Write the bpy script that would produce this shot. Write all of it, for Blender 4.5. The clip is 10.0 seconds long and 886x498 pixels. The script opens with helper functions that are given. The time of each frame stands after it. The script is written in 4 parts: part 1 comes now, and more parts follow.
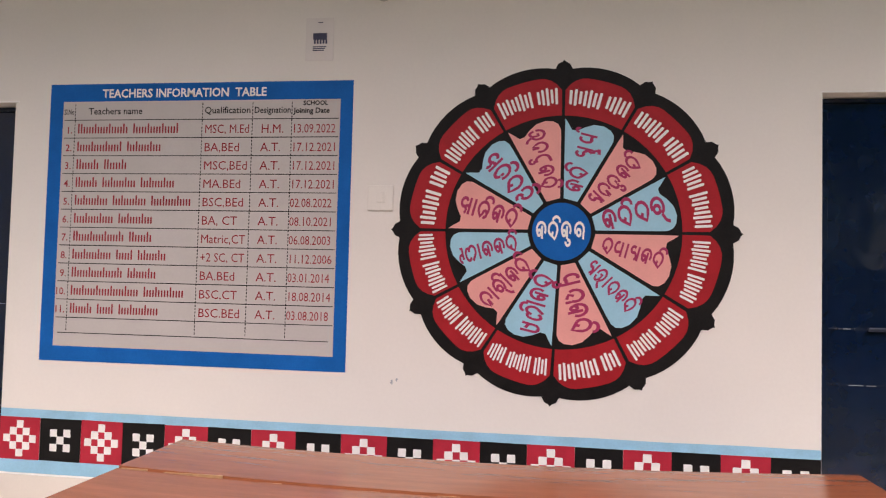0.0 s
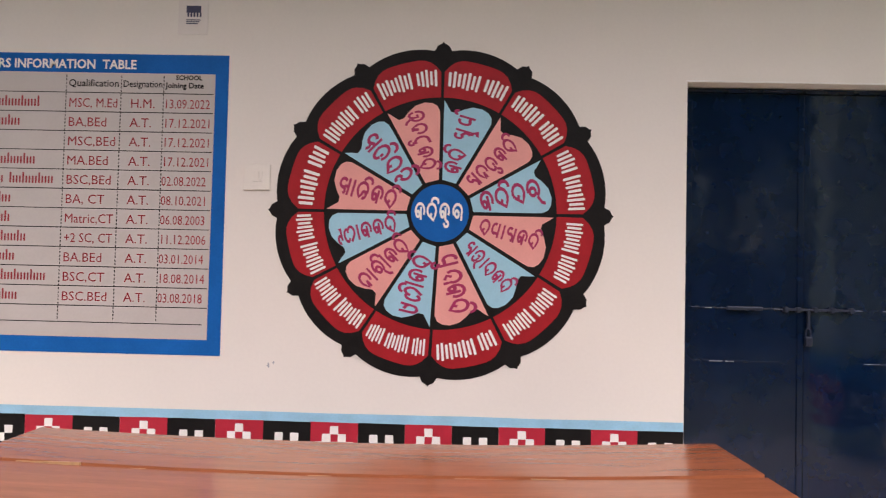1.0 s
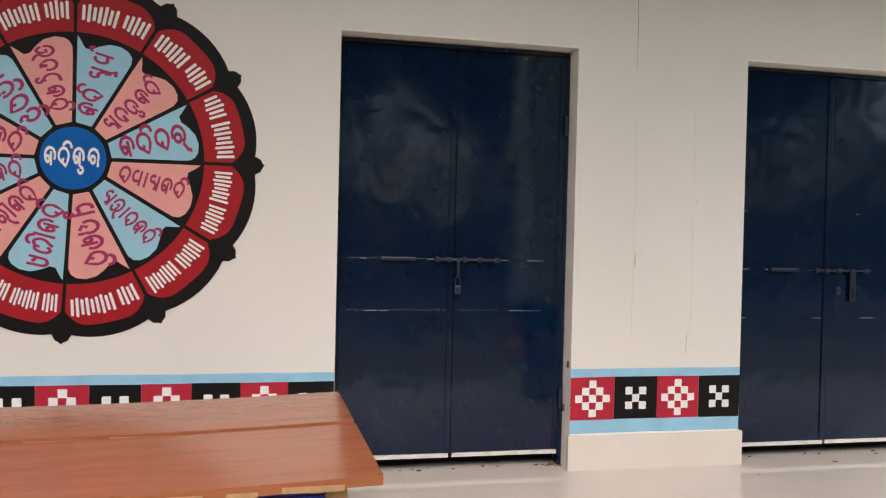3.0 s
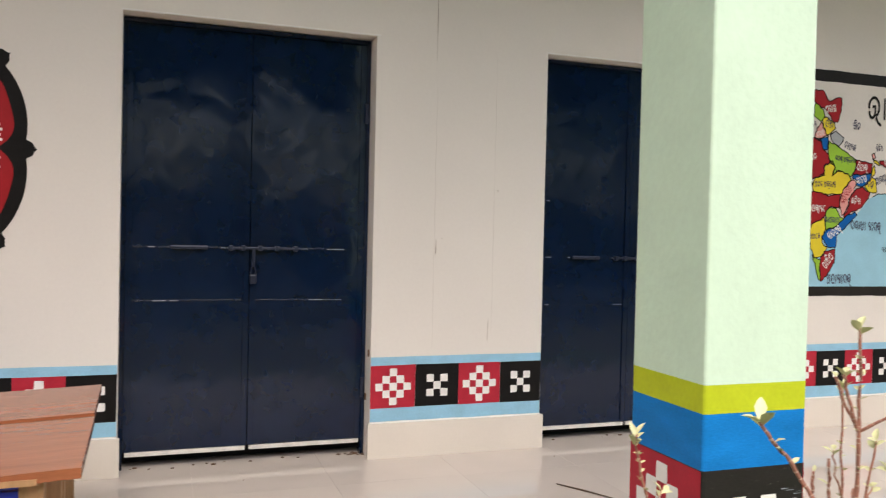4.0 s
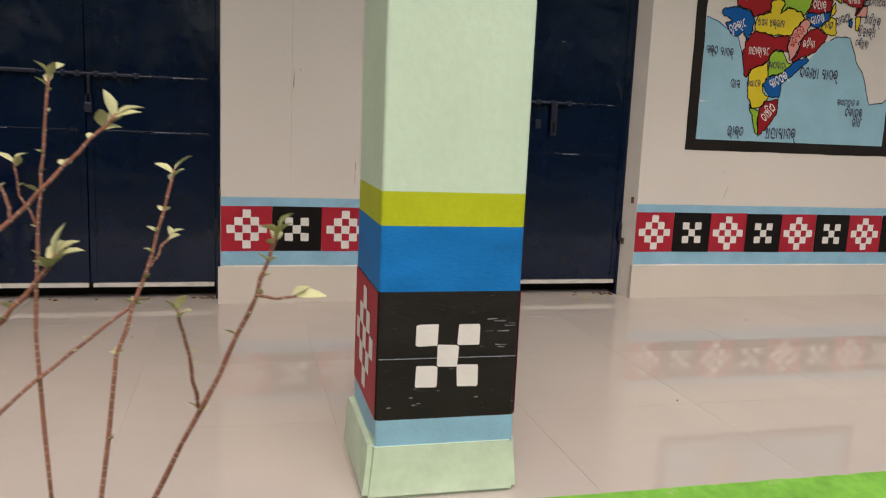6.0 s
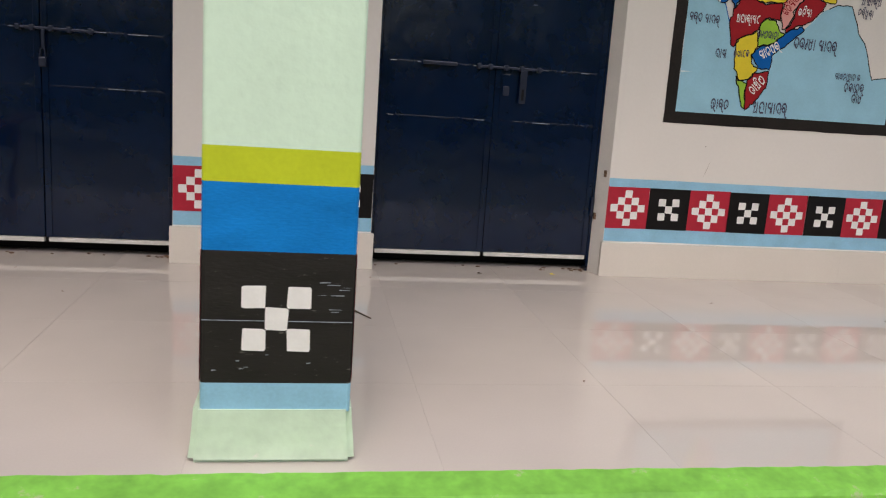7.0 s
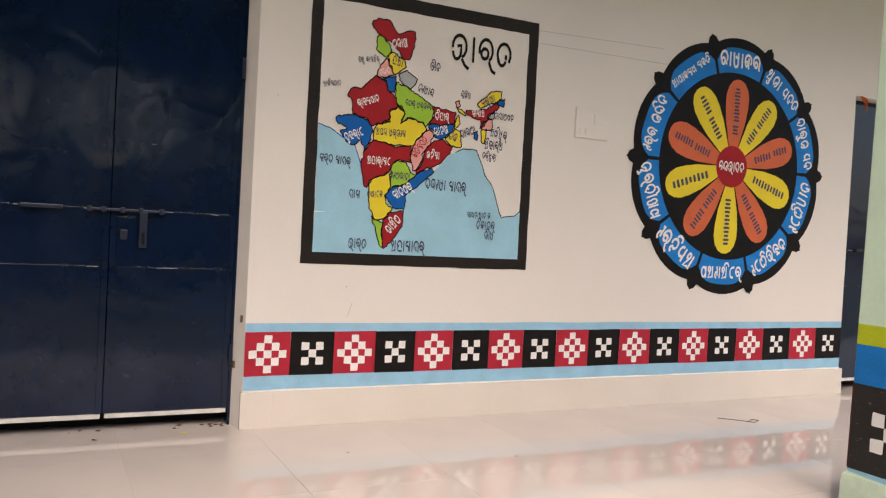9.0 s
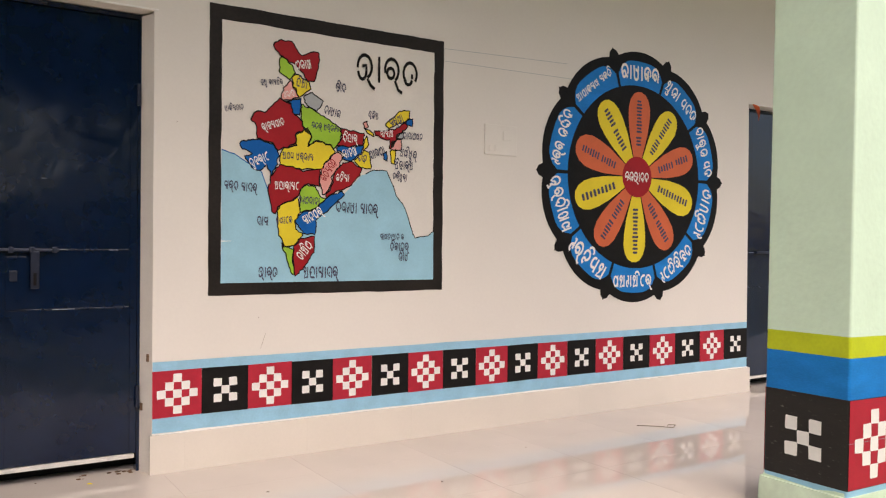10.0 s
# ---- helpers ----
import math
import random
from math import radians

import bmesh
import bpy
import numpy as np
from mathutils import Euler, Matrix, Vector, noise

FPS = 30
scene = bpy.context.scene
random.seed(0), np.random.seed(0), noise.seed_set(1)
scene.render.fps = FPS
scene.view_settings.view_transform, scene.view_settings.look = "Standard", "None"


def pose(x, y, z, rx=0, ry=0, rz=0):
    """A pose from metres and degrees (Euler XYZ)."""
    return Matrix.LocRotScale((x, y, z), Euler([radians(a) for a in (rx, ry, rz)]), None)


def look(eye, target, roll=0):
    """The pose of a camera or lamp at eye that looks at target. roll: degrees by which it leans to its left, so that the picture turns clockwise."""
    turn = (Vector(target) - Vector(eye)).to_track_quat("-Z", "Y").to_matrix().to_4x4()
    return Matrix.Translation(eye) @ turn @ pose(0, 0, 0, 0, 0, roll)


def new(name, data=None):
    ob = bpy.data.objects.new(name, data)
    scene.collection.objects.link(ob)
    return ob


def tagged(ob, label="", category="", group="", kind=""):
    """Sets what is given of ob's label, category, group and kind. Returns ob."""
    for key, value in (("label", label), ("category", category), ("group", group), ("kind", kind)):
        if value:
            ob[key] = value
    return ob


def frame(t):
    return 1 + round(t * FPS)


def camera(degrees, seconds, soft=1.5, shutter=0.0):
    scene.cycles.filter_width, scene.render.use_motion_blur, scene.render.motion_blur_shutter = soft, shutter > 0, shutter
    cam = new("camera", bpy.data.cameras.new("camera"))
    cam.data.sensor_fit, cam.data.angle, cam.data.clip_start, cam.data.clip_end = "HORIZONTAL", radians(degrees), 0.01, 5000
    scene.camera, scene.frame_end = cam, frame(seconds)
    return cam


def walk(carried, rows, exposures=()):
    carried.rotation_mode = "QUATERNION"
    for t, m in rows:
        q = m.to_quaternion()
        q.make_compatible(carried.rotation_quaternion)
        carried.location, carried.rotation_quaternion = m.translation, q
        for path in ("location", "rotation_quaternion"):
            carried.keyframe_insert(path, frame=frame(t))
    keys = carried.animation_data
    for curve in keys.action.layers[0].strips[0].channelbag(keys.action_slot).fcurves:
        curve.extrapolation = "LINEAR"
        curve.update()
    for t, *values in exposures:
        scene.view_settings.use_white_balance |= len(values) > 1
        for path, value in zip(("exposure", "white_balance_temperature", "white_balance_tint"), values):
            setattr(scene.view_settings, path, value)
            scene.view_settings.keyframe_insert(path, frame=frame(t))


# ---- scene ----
cam = camera(57.4, 10.0, 1.15, 0.15)
PATH = [
    (0, (0.043, 0.228, 1.208), (-0.266, 2.202, 1.299), 1.4),
    (0.5, (0.07, 0.233, 1.186), (-0.13, 2.22, 1.285), 1.8),
    (1, (0.126, 0.245, 1.168), (0.072, 2.243, 1.24), 1.3),
    (1.5, (0.203, 0.233, 1.178), (0.337, 2.228, 1.218), 0.6),
    (2, (0.436, 0.222, 1.183), (0.724, 2.201, 1.178), 0.2),
    (3.3, (1.002, 0.258, 1.152), (1.454, 2.206, 1.121), 1.3),
    (3.5, (1.118, 0.2, 1.137), (1.601, 2.14, 1.108), 1.1),
    (4, (1.351, 0.138, 1.152), (2.008, 2.026, 1.112), 1.3),
    (4.5, (1.607, 0.207, 1.129), (2.36, 2.06, 1.116), 1.7),
    (5, (1.882, 0.178, 1.104), (2.638, 2.029, 1.057), 2.0),
    (5.5, (2.18, 0.138, 1.017), (2.832, 2.022, 0.854), 2.2),
    (5.7, (2.277, 0.154, 0.961), (2.857, 2.053, 0.728), 2.4),
    (6.8, (2.887, 0.150, 0.894), (3.240, 2.076, 0.501), 3.4),
    (7, (2.986, 0.135, 0.905), (3.321, 2.068, 0.518), 3.9),
    (7.5, (3.229, 0.18, 0.908), (3.64, 2.113, 0.601), 5.3),
    (8, (3.445, 0.202, 0.973), (4.039, 2.1, 0.763), 5.3),
    (8.5, (3.552, 0.162, 1.022), (4.314, 2.005, 0.862), 4.4),
    (9, (3.62, 0.186, 1.019), (4.507, 1.977, 0.971), 3.1),
    (9.5, (3.62, 0.229, 1.052), (4.611, 1.966, 1.067), 1.4),
    (10, (3.64, 0.254, 1.066), (4.716, 1.94, 1.056), 0.5),
]
walk(cam, [(t, look(eye, target, roll)) for t, eye, target, roll in PATH],
     [(0.0, 0.88, 6800, 20), (1.0, 0.92, 6800, 20), (2.2, 0.90, 6700, 16), (3.5, 0.76, 6750, 11), (3.9, 0.84, 6750, 11), (4.4, 0.12, 7300, 14), (5.0, 0.14, 7250, 13), (5.7, 0.06, 7250, 13), (7.0, 0.20, 6600, 13), (8.0, 0.40, 6900, 16), (9.0, 0.62, 7150, 17), (10.0, 0.68, 7150, 17)])

# ---- world, sun, light ----
world = bpy.data.worlds.new("sky")
scene.world = world
world.use_nodes = True
wn = world.node_tree.nodes
sky = wn.new("ShaderNodeTexSky")
sky.sky_type, sky.sun_disc = "NISHITA", False
sky.sun_elevation, sky.sun_rotation = radians(52), radians(200)
sky.air_density, sky.dust_density, sky.ozone_density = 1.0, 3.0, 1.0
world.node_tree.links.new(sky.outputs[0], wn["Background"].inputs[0])
wn["Background"].inputs[1].default_value = 0.14
sun = new("sun", bpy.data.lights.new("sun", "SUN"))
sun.data.energy, sun.data.angle, sun.data.color = 1.5, radians(50), (1.0, 0.95, 0.88)
sun.matrix_world = look((6, -16, 22), (3, 2, 0))

# ---- materials ----
def mat(name, color, rough=0.6, var=0.12, scale=6.0, bump=0.15, fine=90.0, metal=0.0, spec=0.5, worn=None, wear=0.0, wear_scale=14.0, stretch=(1, 1, 1), island=0.0, coat=0.0):
    """Procedural surface: base colour with broad and fine variation, optional worn patches, and bump."""
    m = bpy.data.materials.new(name)
    m.use_nodes = True
    nt = m.node_tree
    N, L = nt.nodes, nt.links
    b = N["Principled BSDF"]
    tc = N.new("ShaderNodeTexCoord")
    mp = N.new("ShaderNodeMapping")
    mp.inputs["Scale"].default_value = stretch
    L.new(tc.outputs["Object"], mp.inputs[0])
    big = N.new("ShaderNodeTexNoise")
    big.inputs["Scale"].default_value, big.inputs["Detail"].default_value = scale, 5
    small = N.new("ShaderNodeTexNoise")
    small.inputs["Scale"].default_value, small.inputs["Detail"].default_value = fine, 4
    L.new(mp.outputs[0], big.inputs[0])
    L.new(mp.outputs[0], small.inputs[0])
    mixn = N.new("ShaderNodeMath")
    mixn.operation = "MULTIPLY_ADD"
    mixn.inputs[1].default_value = 0.65
    sc = N.new("ShaderNodeMath")
    sc.operation = "MULTIPLY"
    sc.inputs[1].default_value = 0.35
    L.new(small.outputs[0], sc.inputs[0])
    L.new(big.outputs[0], mixn.inputs[0])
    L.new(sc.outputs[0], mixn.inputs[2])
    ramp = N.new("ShaderNodeValToRGB")
    ramp.color_ramp.elements[0].position, ramp.color_ramp.elements[1].position = 0.3, 0.7
    ramp.color_ramp.elements[0].color = (*[c * (1 - var) for c in color], 1)
    ramp.color_ramp.elements[1].color = (*[min(1, c * (1 + var)) for c in color], 1)
    L.new(mixn.outputs[0], ramp.inputs[0])
    out = ramp.outputs[0]
    if island:
        gi = N.new("ShaderNodeObjectInfo")
        hsv = N.new("ShaderNodeHueSaturation")
        mr = N.new("ShaderNodeMapRange")
        mr.inputs[3].default_value, mr.inputs[4].default_value = 1 - island, 1 + island
        L.new(gi.outputs["Random"], mr.inputs[0])
        L.new(mr.outputs[0], hsv.inputs["Value"])
        L.new(out, hsv.inputs["Color"])
        out = hsv.outputs[0]
    if worn:
        wv = N.new("ShaderNodeTexNoise")
        wv.inputs["Scale"].default_value, wv.inputs["Detail"].default_value, wv.inputs["Roughness"].default_value = wear_scale, 8, 0.7
        L.new(mp.outputs[0], wv.inputs[0])
        wr = N.new("ShaderNodeValToRGB")
        wr.color_ramp.elements[0].position, wr.color_ramp.elements[1].position = 0.66 - wear, 0.72 - wear
        L.new(wv.outputs[0], wr.inputs[0])
        mx = N.new("ShaderNodeMix")
        mx.data_type = "RGBA"
        L.new(wr.outputs[0], mx.inputs[0])
        L.new(out, mx.inputs[6])
        mx.inputs[7].default_value = (*worn, 1)
        out = mx.outputs[2]
    L.new(out, b.inputs["Base Color"])
    rr = N.new("ShaderNodeMapRange")
    rr.inputs[3].default_value, rr.inputs[4].default_value = max(0.02, rough * 0.8), min(1, rough * 1.2)
    L.new(mixn.outputs[0], rr.inputs[0])
    L.new(rr.outputs[0], b.inputs["Roughness"])
    b.inputs["Metallic"].default_value = metal
    b.inputs["Specular IOR Level"].default_value = spec
    b.inputs["Coat Weight"].default_value = coat
    if bump:
        bp = N.new("ShaderNodeBump")
        bp.inputs["Strength"].default_value, bp.inputs["Distance"].default_value = bump, 0.004
        L.new(mixn.outputs[0], bp.inputs["Height"])
        L.new(bp.outputs[0], b.inputs["Normal"])
    return m


WALL = mat("wall_whitewash", (0.74, 0.70, 0.655), 0.75, 0.035, 1.6, 0.12, 60, spec=0.25)
CEIL = mat("ceiling_paint", (0.80, 0.78, 0.75), 0.8, 0.05, 2)
JAMB = mat("jamb_plaster", (0.78, 0.74, 0.69), 0.75, 0.06, 8, 0.3, 70, worn=(0.33, 0.2, 0.13), wear=-0.02, wear_scale=7)
TILE = mat("floor_tile", (0.62, 0.562, 0.52), 0.026, 0.05, 2.2, 0.0, 160, spec=0.37, island=0.015)
GROUT = mat("grout", (0.58, 0.525, 0.48), 0.7, 0.2)
SKIRT = mat("skirting_tile", (0.70, 0.645, 0.575), 0.2, 0.04, 3, 0.03, 120, island=0.006)
P_LBLUE = mat("paint_light_blue", (0.27, 0.52, 0.69), 0.6, 0.14, 9, 0.15, 120, worn=(0.72, 0.70, 0.67), wear=-0.01, wear_scale=20)
P_BLUE = mat("paint_blue", (0.004, 0.11, 0.39), 0.5, 0.16, 7, 0.2, 120, spec=0.1)
P_COLBLUE = mat("paint_column_blue", (0.003, 0.19, 0.56), 0.5, 0.2, 5, 0.5, 70, spec=0.15, stretch=(1, 1, 3))
P_RED = mat("paint_crimson", (0.34, 0.012, 0.018), 0.5, 0.15, 9, 0.2, 120, spec=0.2)
P_BAND = mat("paint_band_red", (0.42, 0.022, 0.042), 0.5, 0.15, 12, 0.2, 120, spec=0.2)
# black wall paint; also the painted darkness of the rooms behind the doors
P_SHADE_BLACK = mat("paint_and_shade_black", (0.010, 0.009, 0.009), 0.5, 0.4, 10, 0.2, 120, spec=0.12)
P_COLBLACK = mat("paint_column_black", (0.014, 0.012, 0.011), 0.5, 0.35, 8, 0.6, 60, spec=0.4, worn=(0.13, 0.12, 0.11), wear=0.045, wear_scale=30, stretch=(0.8, 0.8, 2.6))
P_FRAME = mat("paint_frame_black", (0.016, 0.0125, 0.011), 0.5, 0.5, 5, 0.3, 60, spec=0.2, worn=(0.06, 0.048, 0.04), wear=-0.03, wear_scale=9, stretch=(1, 1, 1))
P_WHITE = mat("paint_white", (0.80, 0.78, 0.76), 0.6, 0.05, 20, 0.15, 120)
P_PINK = mat("paint_pink", (0.76, 0.34, 0.31), 0.6, 0.07, 8, 0.12, 120, spec=0.3)
P_SKY = mat("paint_sky", (0.30, 0.55, 0.68), 0.6, 0.08, 8, 0.12, 120, spec=0.3)
P_YELLOW = mat("paint_yellow", (0.76, 0.60, 0.03), 0.55, 0.08, 8, 0.12, 120, spec=0.3)
P_ORANGE = mat("paint_orange", (0.62, 0.13, 0.05), 0.55, 0.1, 8, 0.12, 120, spec=0.3)
P_GREEN = mat("paint_map_green", (0.30, 0.53, 0.04), 0.55, 0.1, 8, 0.12, 120, spec=0.3)
P_CREAM = mat("paint_map_cream", (0.72, 0.68, 0.635), 0.65, 0.05, 5, 0.1, 100, spec=0.3)
P_GREY = mat("paint_grey", (0.36, 0.38, 0.40), 0.6, 0.12, 12)
P_PANEL = mat("paint_panel_grey", (0.49, 0.455, 0.44), 0.65, 0.05, 5, 0.1, 100, spec=0.3)
P_TEXTRED = mat("paint_lettering_red", (0.30, 0.012, 0.022), 0.6, 0.15, 30)
P_MAGENTA = mat("paint_lettering_magenta", (0.34, 0.012, 0.09), 0.6, 0.15, 30)
P_MINT = mat("paint_mint", (0.64, 0.82, 0.655), 0.6, 0.05, 5, 0.95, 40, spec=0.3)
P_PLINTH = mat("paint_plinth_mint", (0.58, 0.72, 0.56), 0.65, 0.12, 9, 0.7, 40, worn=(0.72, 0.74, 0.66), wear=0.0, wear_scale=12)
P_LIME = mat("paint_lime", (0.50, 0.58, 0.02), 0.5, 0.12, 8, 0.4, 70, spec=0.35)
P_KERB = mat("paint_kerb_green", (0.20, 0.52, 0.07), 0.7, 0.3, 9, 1.0, 40, worn=(0.42, 0.50, 0.27), wear=0.06, wear_scale=9)
DOOR = mat("door_enamel_navy", (0.0020, 0.0090, 0.031), 0.09, 0.25, 3.0, 0.02, 14, spec=0.5, worn=(0.003, 0.012, 0.038), wear=0.02, wear_scale=6)
def dented(m, scale, height):
    """Broad shallow waves of thin sheet metal, under the fine relief."""
    nt = m.node_tree
    b = nt.nodes["Principled BSDF"]
    tc = nt.nodes.new("ShaderNodeTexCoord")
    wave = nt.nodes.new("ShaderNodeTexNoise")
    wave.inputs["Scale"].default_value, wave.inputs["Detail"].default_value, wave.inputs["Distortion"].default_value = scale, 1.5, 0.6
    bp = nt.nodes.new("ShaderNodeBump")
    bp.inputs["Strength"].default_value, bp.inputs["Distance"].default_value = 1.0, height
    nt.links.new(tc.outputs["Object"], wave.inputs[0])
    nt.links.new(wave.outputs[0], bp.inputs["Height"])
    fine = [n for n in nt.nodes if n.bl_idname == "ShaderNodeBump" and n is not bp and n.name != bp.name]
    if fine:
        nt.links.new(bp.outputs[0], fine[0].inputs["Normal"])
    else:
        nt.links.new(bp.outputs[0], b.inputs["Normal"])


dented(DOOR, 4.2, 0.0036)
SCUFF = mat("scuffed_edge", (0.28, 0.31, 0.36), 0.6, 0.5, 30, 0.3, 120)
BARE = mat("door_bottom_rail", (0.66, 0.64, 0.60), 0.55, 0.2, 12, 0.2, 90, worn=(0.3, 0.22, 0.16), wear=-0.02, wear_scale=20)
STEEL = mat("dark_steel", (0.02, 0.026, 0.05), 0.35, 0.3, 20, 0.2, 90, metal=0.3)
WOOD = mat("desk_wood", (0.30, 0.10, 0.046), 0.2, 0.18, 3, 0.05, 30, spec=0.5, stretch=(1, 7, 7), worn=(0.24, 0.07, 0.03), wear=0.0, wear_scale=4)
RAW = mat("raw_wood", (0.38, 0.21, 0.10), 0.6, 0.25, 6, 0.3, 50, stretch=(9, 9, 1))
DESKBLUE = mat("desk_blue_panel", (0.012, 0.03, 0.40), 0.35, 0.15, 5, 0.1, 60)
PLASTIC = mat("white_plastic", (0.745, 0.705, 0.655), 0.4, 0.04, 10, 0.03, 120)
PLASTIC2 = mat("grey_plastic", (0.45, 0.43, 0.41), 0.45, 0.06, 10, 0.03, 120)
PAPER = mat("paper", (0.68, 0.63, 0.60), 0.35, 0.04, 10, 0.03, 120)
INK = mat("ink", (0.05, 0.05, 0.10), 0.7, 0.2, 20)
SOIL = mat("soil", (0.20, 0.19, 0.11), 0.95, 0.35, 0.6, 0.8, 12, worn=(0.15, 0.20, 0.07), wear=0.14, wear_scale=0.5)
STEM = mat("stem_bark", (0.30, 0.125, 0.085), 0.7, 0.35, 30, 0.6, 140)
SCAR = mat("leaf_scar", (0.46, 0.32, 0.24), 0.8, 0.2, 60)
LEAF = mat("young_leaf", (0.60, 0.60, 0.33), 0.5, 0.25, 25, 0.2, 120, island=0.15)
BARK = mat("tree_bark", (0.12, 0.085, 0.06), 0.9, 0.35, 6, 0.8, 40, stretch=(3, 3, 1))
CROWN = mat("tree_leaves", (0.07, 0.15, 0.045), 0.6, 0.4, 0.9, 0.2, 30)
# lighter green than tree_leaves, so the doors mirror a bright band
FARLEAF = mat("far_tree_leaves", (0.12, 0.21, 0.06), 0.6, 0.3, 0.7, 0.2, 30)
def see_through(m):
    """Thin leaves, which let most of the light pass."""
    nt = m.node_tree
    b = nt.nodes["Principled BSDF"]
    out = nt.nodes["Material Output"]
    tl = nt.nodes.new("ShaderNodeBsdfTranslucent")
    mix = nt.nodes.new("ShaderNodeMixShader")
    mix.inputs[0].default_value = 0.6
    nt.links.new(b.inputs["Base Color"].links[0].from_socket, tl.inputs["Color"])
    nt.links.new(b.outputs[0], mix.inputs[1])
    nt.links.new(tl.outputs[0], mix.inputs[2])
    nt.links.new(mix.outputs[0], out.inputs["Surface"])


see_through(FARLEAF)
RUST = mat("rust_dirt", (0.13, 0.075, 0.045), 0.9, 0.4, 20, 0.5, 80)
CRACK = mat("hairline_crack", (0.36, 0.30, 0.25), 0.9, 0.3, 30)

# ---- builders ----
def obj(name, bm, material, parent=None, label="", smooth=False):
    me = bpy.data.meshes.new(name)
    bm.normal_update()
    if smooth:
        for f in bm.faces:
            f.smooth = True
    bm.to_mesh(me)
    bm.free()
    me.materials.append(material)
    ob = new(name, me)
    if parent is not None:
        ob.parent = parent
    if label:
        ob["label"] = label
    return ob


def part(name, bm, material, parent, label="", smooth=False):
    return obj(name, bm, material, parent, label, smooth)


def empty(name, label, category, group="", kind=""):
    return tagged(new(name), label, category, group, kind)


def box(x0, x1, y0, y1, z0, z1, bevel=0.0, bm=None):
    own = bm is None
    bm = bm or bmesh.new()
    vs = [bm.verts.new((x, y, z)) for x in (x0, x1) for y in (y0, y1) for z in (z0, z1)]
    fs = [bm.faces.new([vs[i] for i in q]) for q in ((0, 1, 3, 2), (4, 6, 7, 5), (0, 4, 5, 1), (2, 3, 7, 6), (0, 2, 6, 4), (1, 5, 7, 3))]
    if bevel:
        es = list({e for f in fs for e in f.edges})
        bmesh.ops.bevel(bm, geom=es, offset=bevel, segments=2, affect="EDGES", profile=0.6)
    return bm


def flat(bm, pts, y):
    """A painted patch on the wall: points (x, z) in the plane y, facing the verandah."""
    area = sum(a[0] * b[1] - b[0] * a[1] for a, b in zip(pts, pts[1:] + pts[:1]))
    if area < 0:
        pts = pts[::-1]
    f = bm.faces.new([bm.verts.new((x, y, z)) for x, z in pts])
    if len(pts) > 4:
        f.normal_update()
        bmesh.ops.triangulate(bm, faces=[f])


def quad(bm, x0, x1, z0, z1, y, wob=0.0):
    r = lambda: random.uniform(-wob, wob)
    flat(bm, [(x0 + r(), z0 + r()), (x1 + r(), z0 + r()), (x1 + r(), z1 + r()), (x0 + r(), z1 + r())], y)


def rounded(x0, x1, z0, z1, r, wob=0.0):
    pts = []
    for cx, cz, a0 in ((x1 - r, z1 - r, 0), (x0 + r, z1 - r, 90), (x0 + r, z0 + r, 180), (x1 - r, z0 + r, 270)):
        for k in range(3):
            a = radians(a0 + 45 * k)
            pts.append((cx + r * math.cos(a) + random.uniform(-wob, wob), cz + r * math.sin(a) + random.uniform(-wob, wob)))
    return pts


def tube(bm, pts, radii, sides=8):
    """A tapered tube along points, closed at both ends."""
    rings = []
    for i, p in enumerate(pts):
        a, b = Vector(pts[max(0, i - 1)]), Vector(pts[min(len(pts) - 1, i + 1)])
        q = (b - a).to_track_quat("Z", "Y")
        rings.append([bm.verts.new(Vector(p) + q @ Vector((radii[i] * math.cos(2 * math.pi * k / sides), radii[i] * math.sin(2 * math.pi * k / sides), 0))) for k in range(sides)])
    for r0, r1 in zip(rings, rings[1:]):
        for k in range(sides):
            bm.faces.new((r0[k], r0[(k + 1) % sides], r1[(k + 1) % sides], r1[k]))
    bm.faces.new(rings[0][::-1])
    bm.faces.new(rings[-1])


WY = 4.10          # the front face of the wall
TOP = 2.128        # door heads
ROOF = 3.95
DOORS = ((-4.05, -2.885), (1.170, 2.356), (3.305, 4.515), (8.775, 9.95))

# ---- structure: wall, ceiling, ground ----
wall = empty("wall_north", "whitewashed plaster verandah wall with four doorways", "wall", kind="structure")
edges = [-7.0] + [v for d in DOORS for v in d] + [13.0]
for x0, x1 in zip(edges[::2], edges[1::2]):
    part("pier", box(x0, x1, WY, WY + 0.26, -0.02, TOP, 0.0), WALL, wall)
part("lintel_wall", box(-7.0, 13.0, WY, WY + 0.26, TOP, ROOF), WALL, wall)
for x0, x1 in DOORS:
    # a slightly proud plaster strip over each door head
    part("head_strip", box(x0 - 0.004, x1 + 0.02, WY - 0.004, WY + 0.1, TOP + 0.001, TOP + 0.010, 0.003), P_WHITE, wall)
    bm = bmesh.new()
    # splayed jamb on the far side of each doorway
    splay = 0.004 if x0 < 2.5 else 0.035
    vs = [bm.verts.new(p) for z in (0, TOP - 0.012) for p in ((x1, WY - 0.002, z), (x1, WY + 0.11, z), (x1 - splay, WY + 0.11, z), (x1 - splay, WY + 0.088, z))]
    for q in ((0, 3, 2, 1), (4, 5, 6, 7), (0, 4, 7, 3), (3, 7, 6, 2), (2, 6, 5, 1), (1, 5, 4, 0)):
        bm.faces.new([vs[i] for i in q])
    bmesh.ops.recalc_face_normals(bm, faces=bm.faces)
    jamb = part("jamb", bm, JAMB, wall)
    for z, y in ((0.515, 0.02), (0.285, 0.066)):
        face = x1 - splay * (y + 0.01) / 0.088
        part("hold_fast", box(face - 0.006, face + 0.01, WY + y, WY + y + 0.02, z, z + 0.035, 0.003), RUST, jamb, "rusty iron hold-fast")

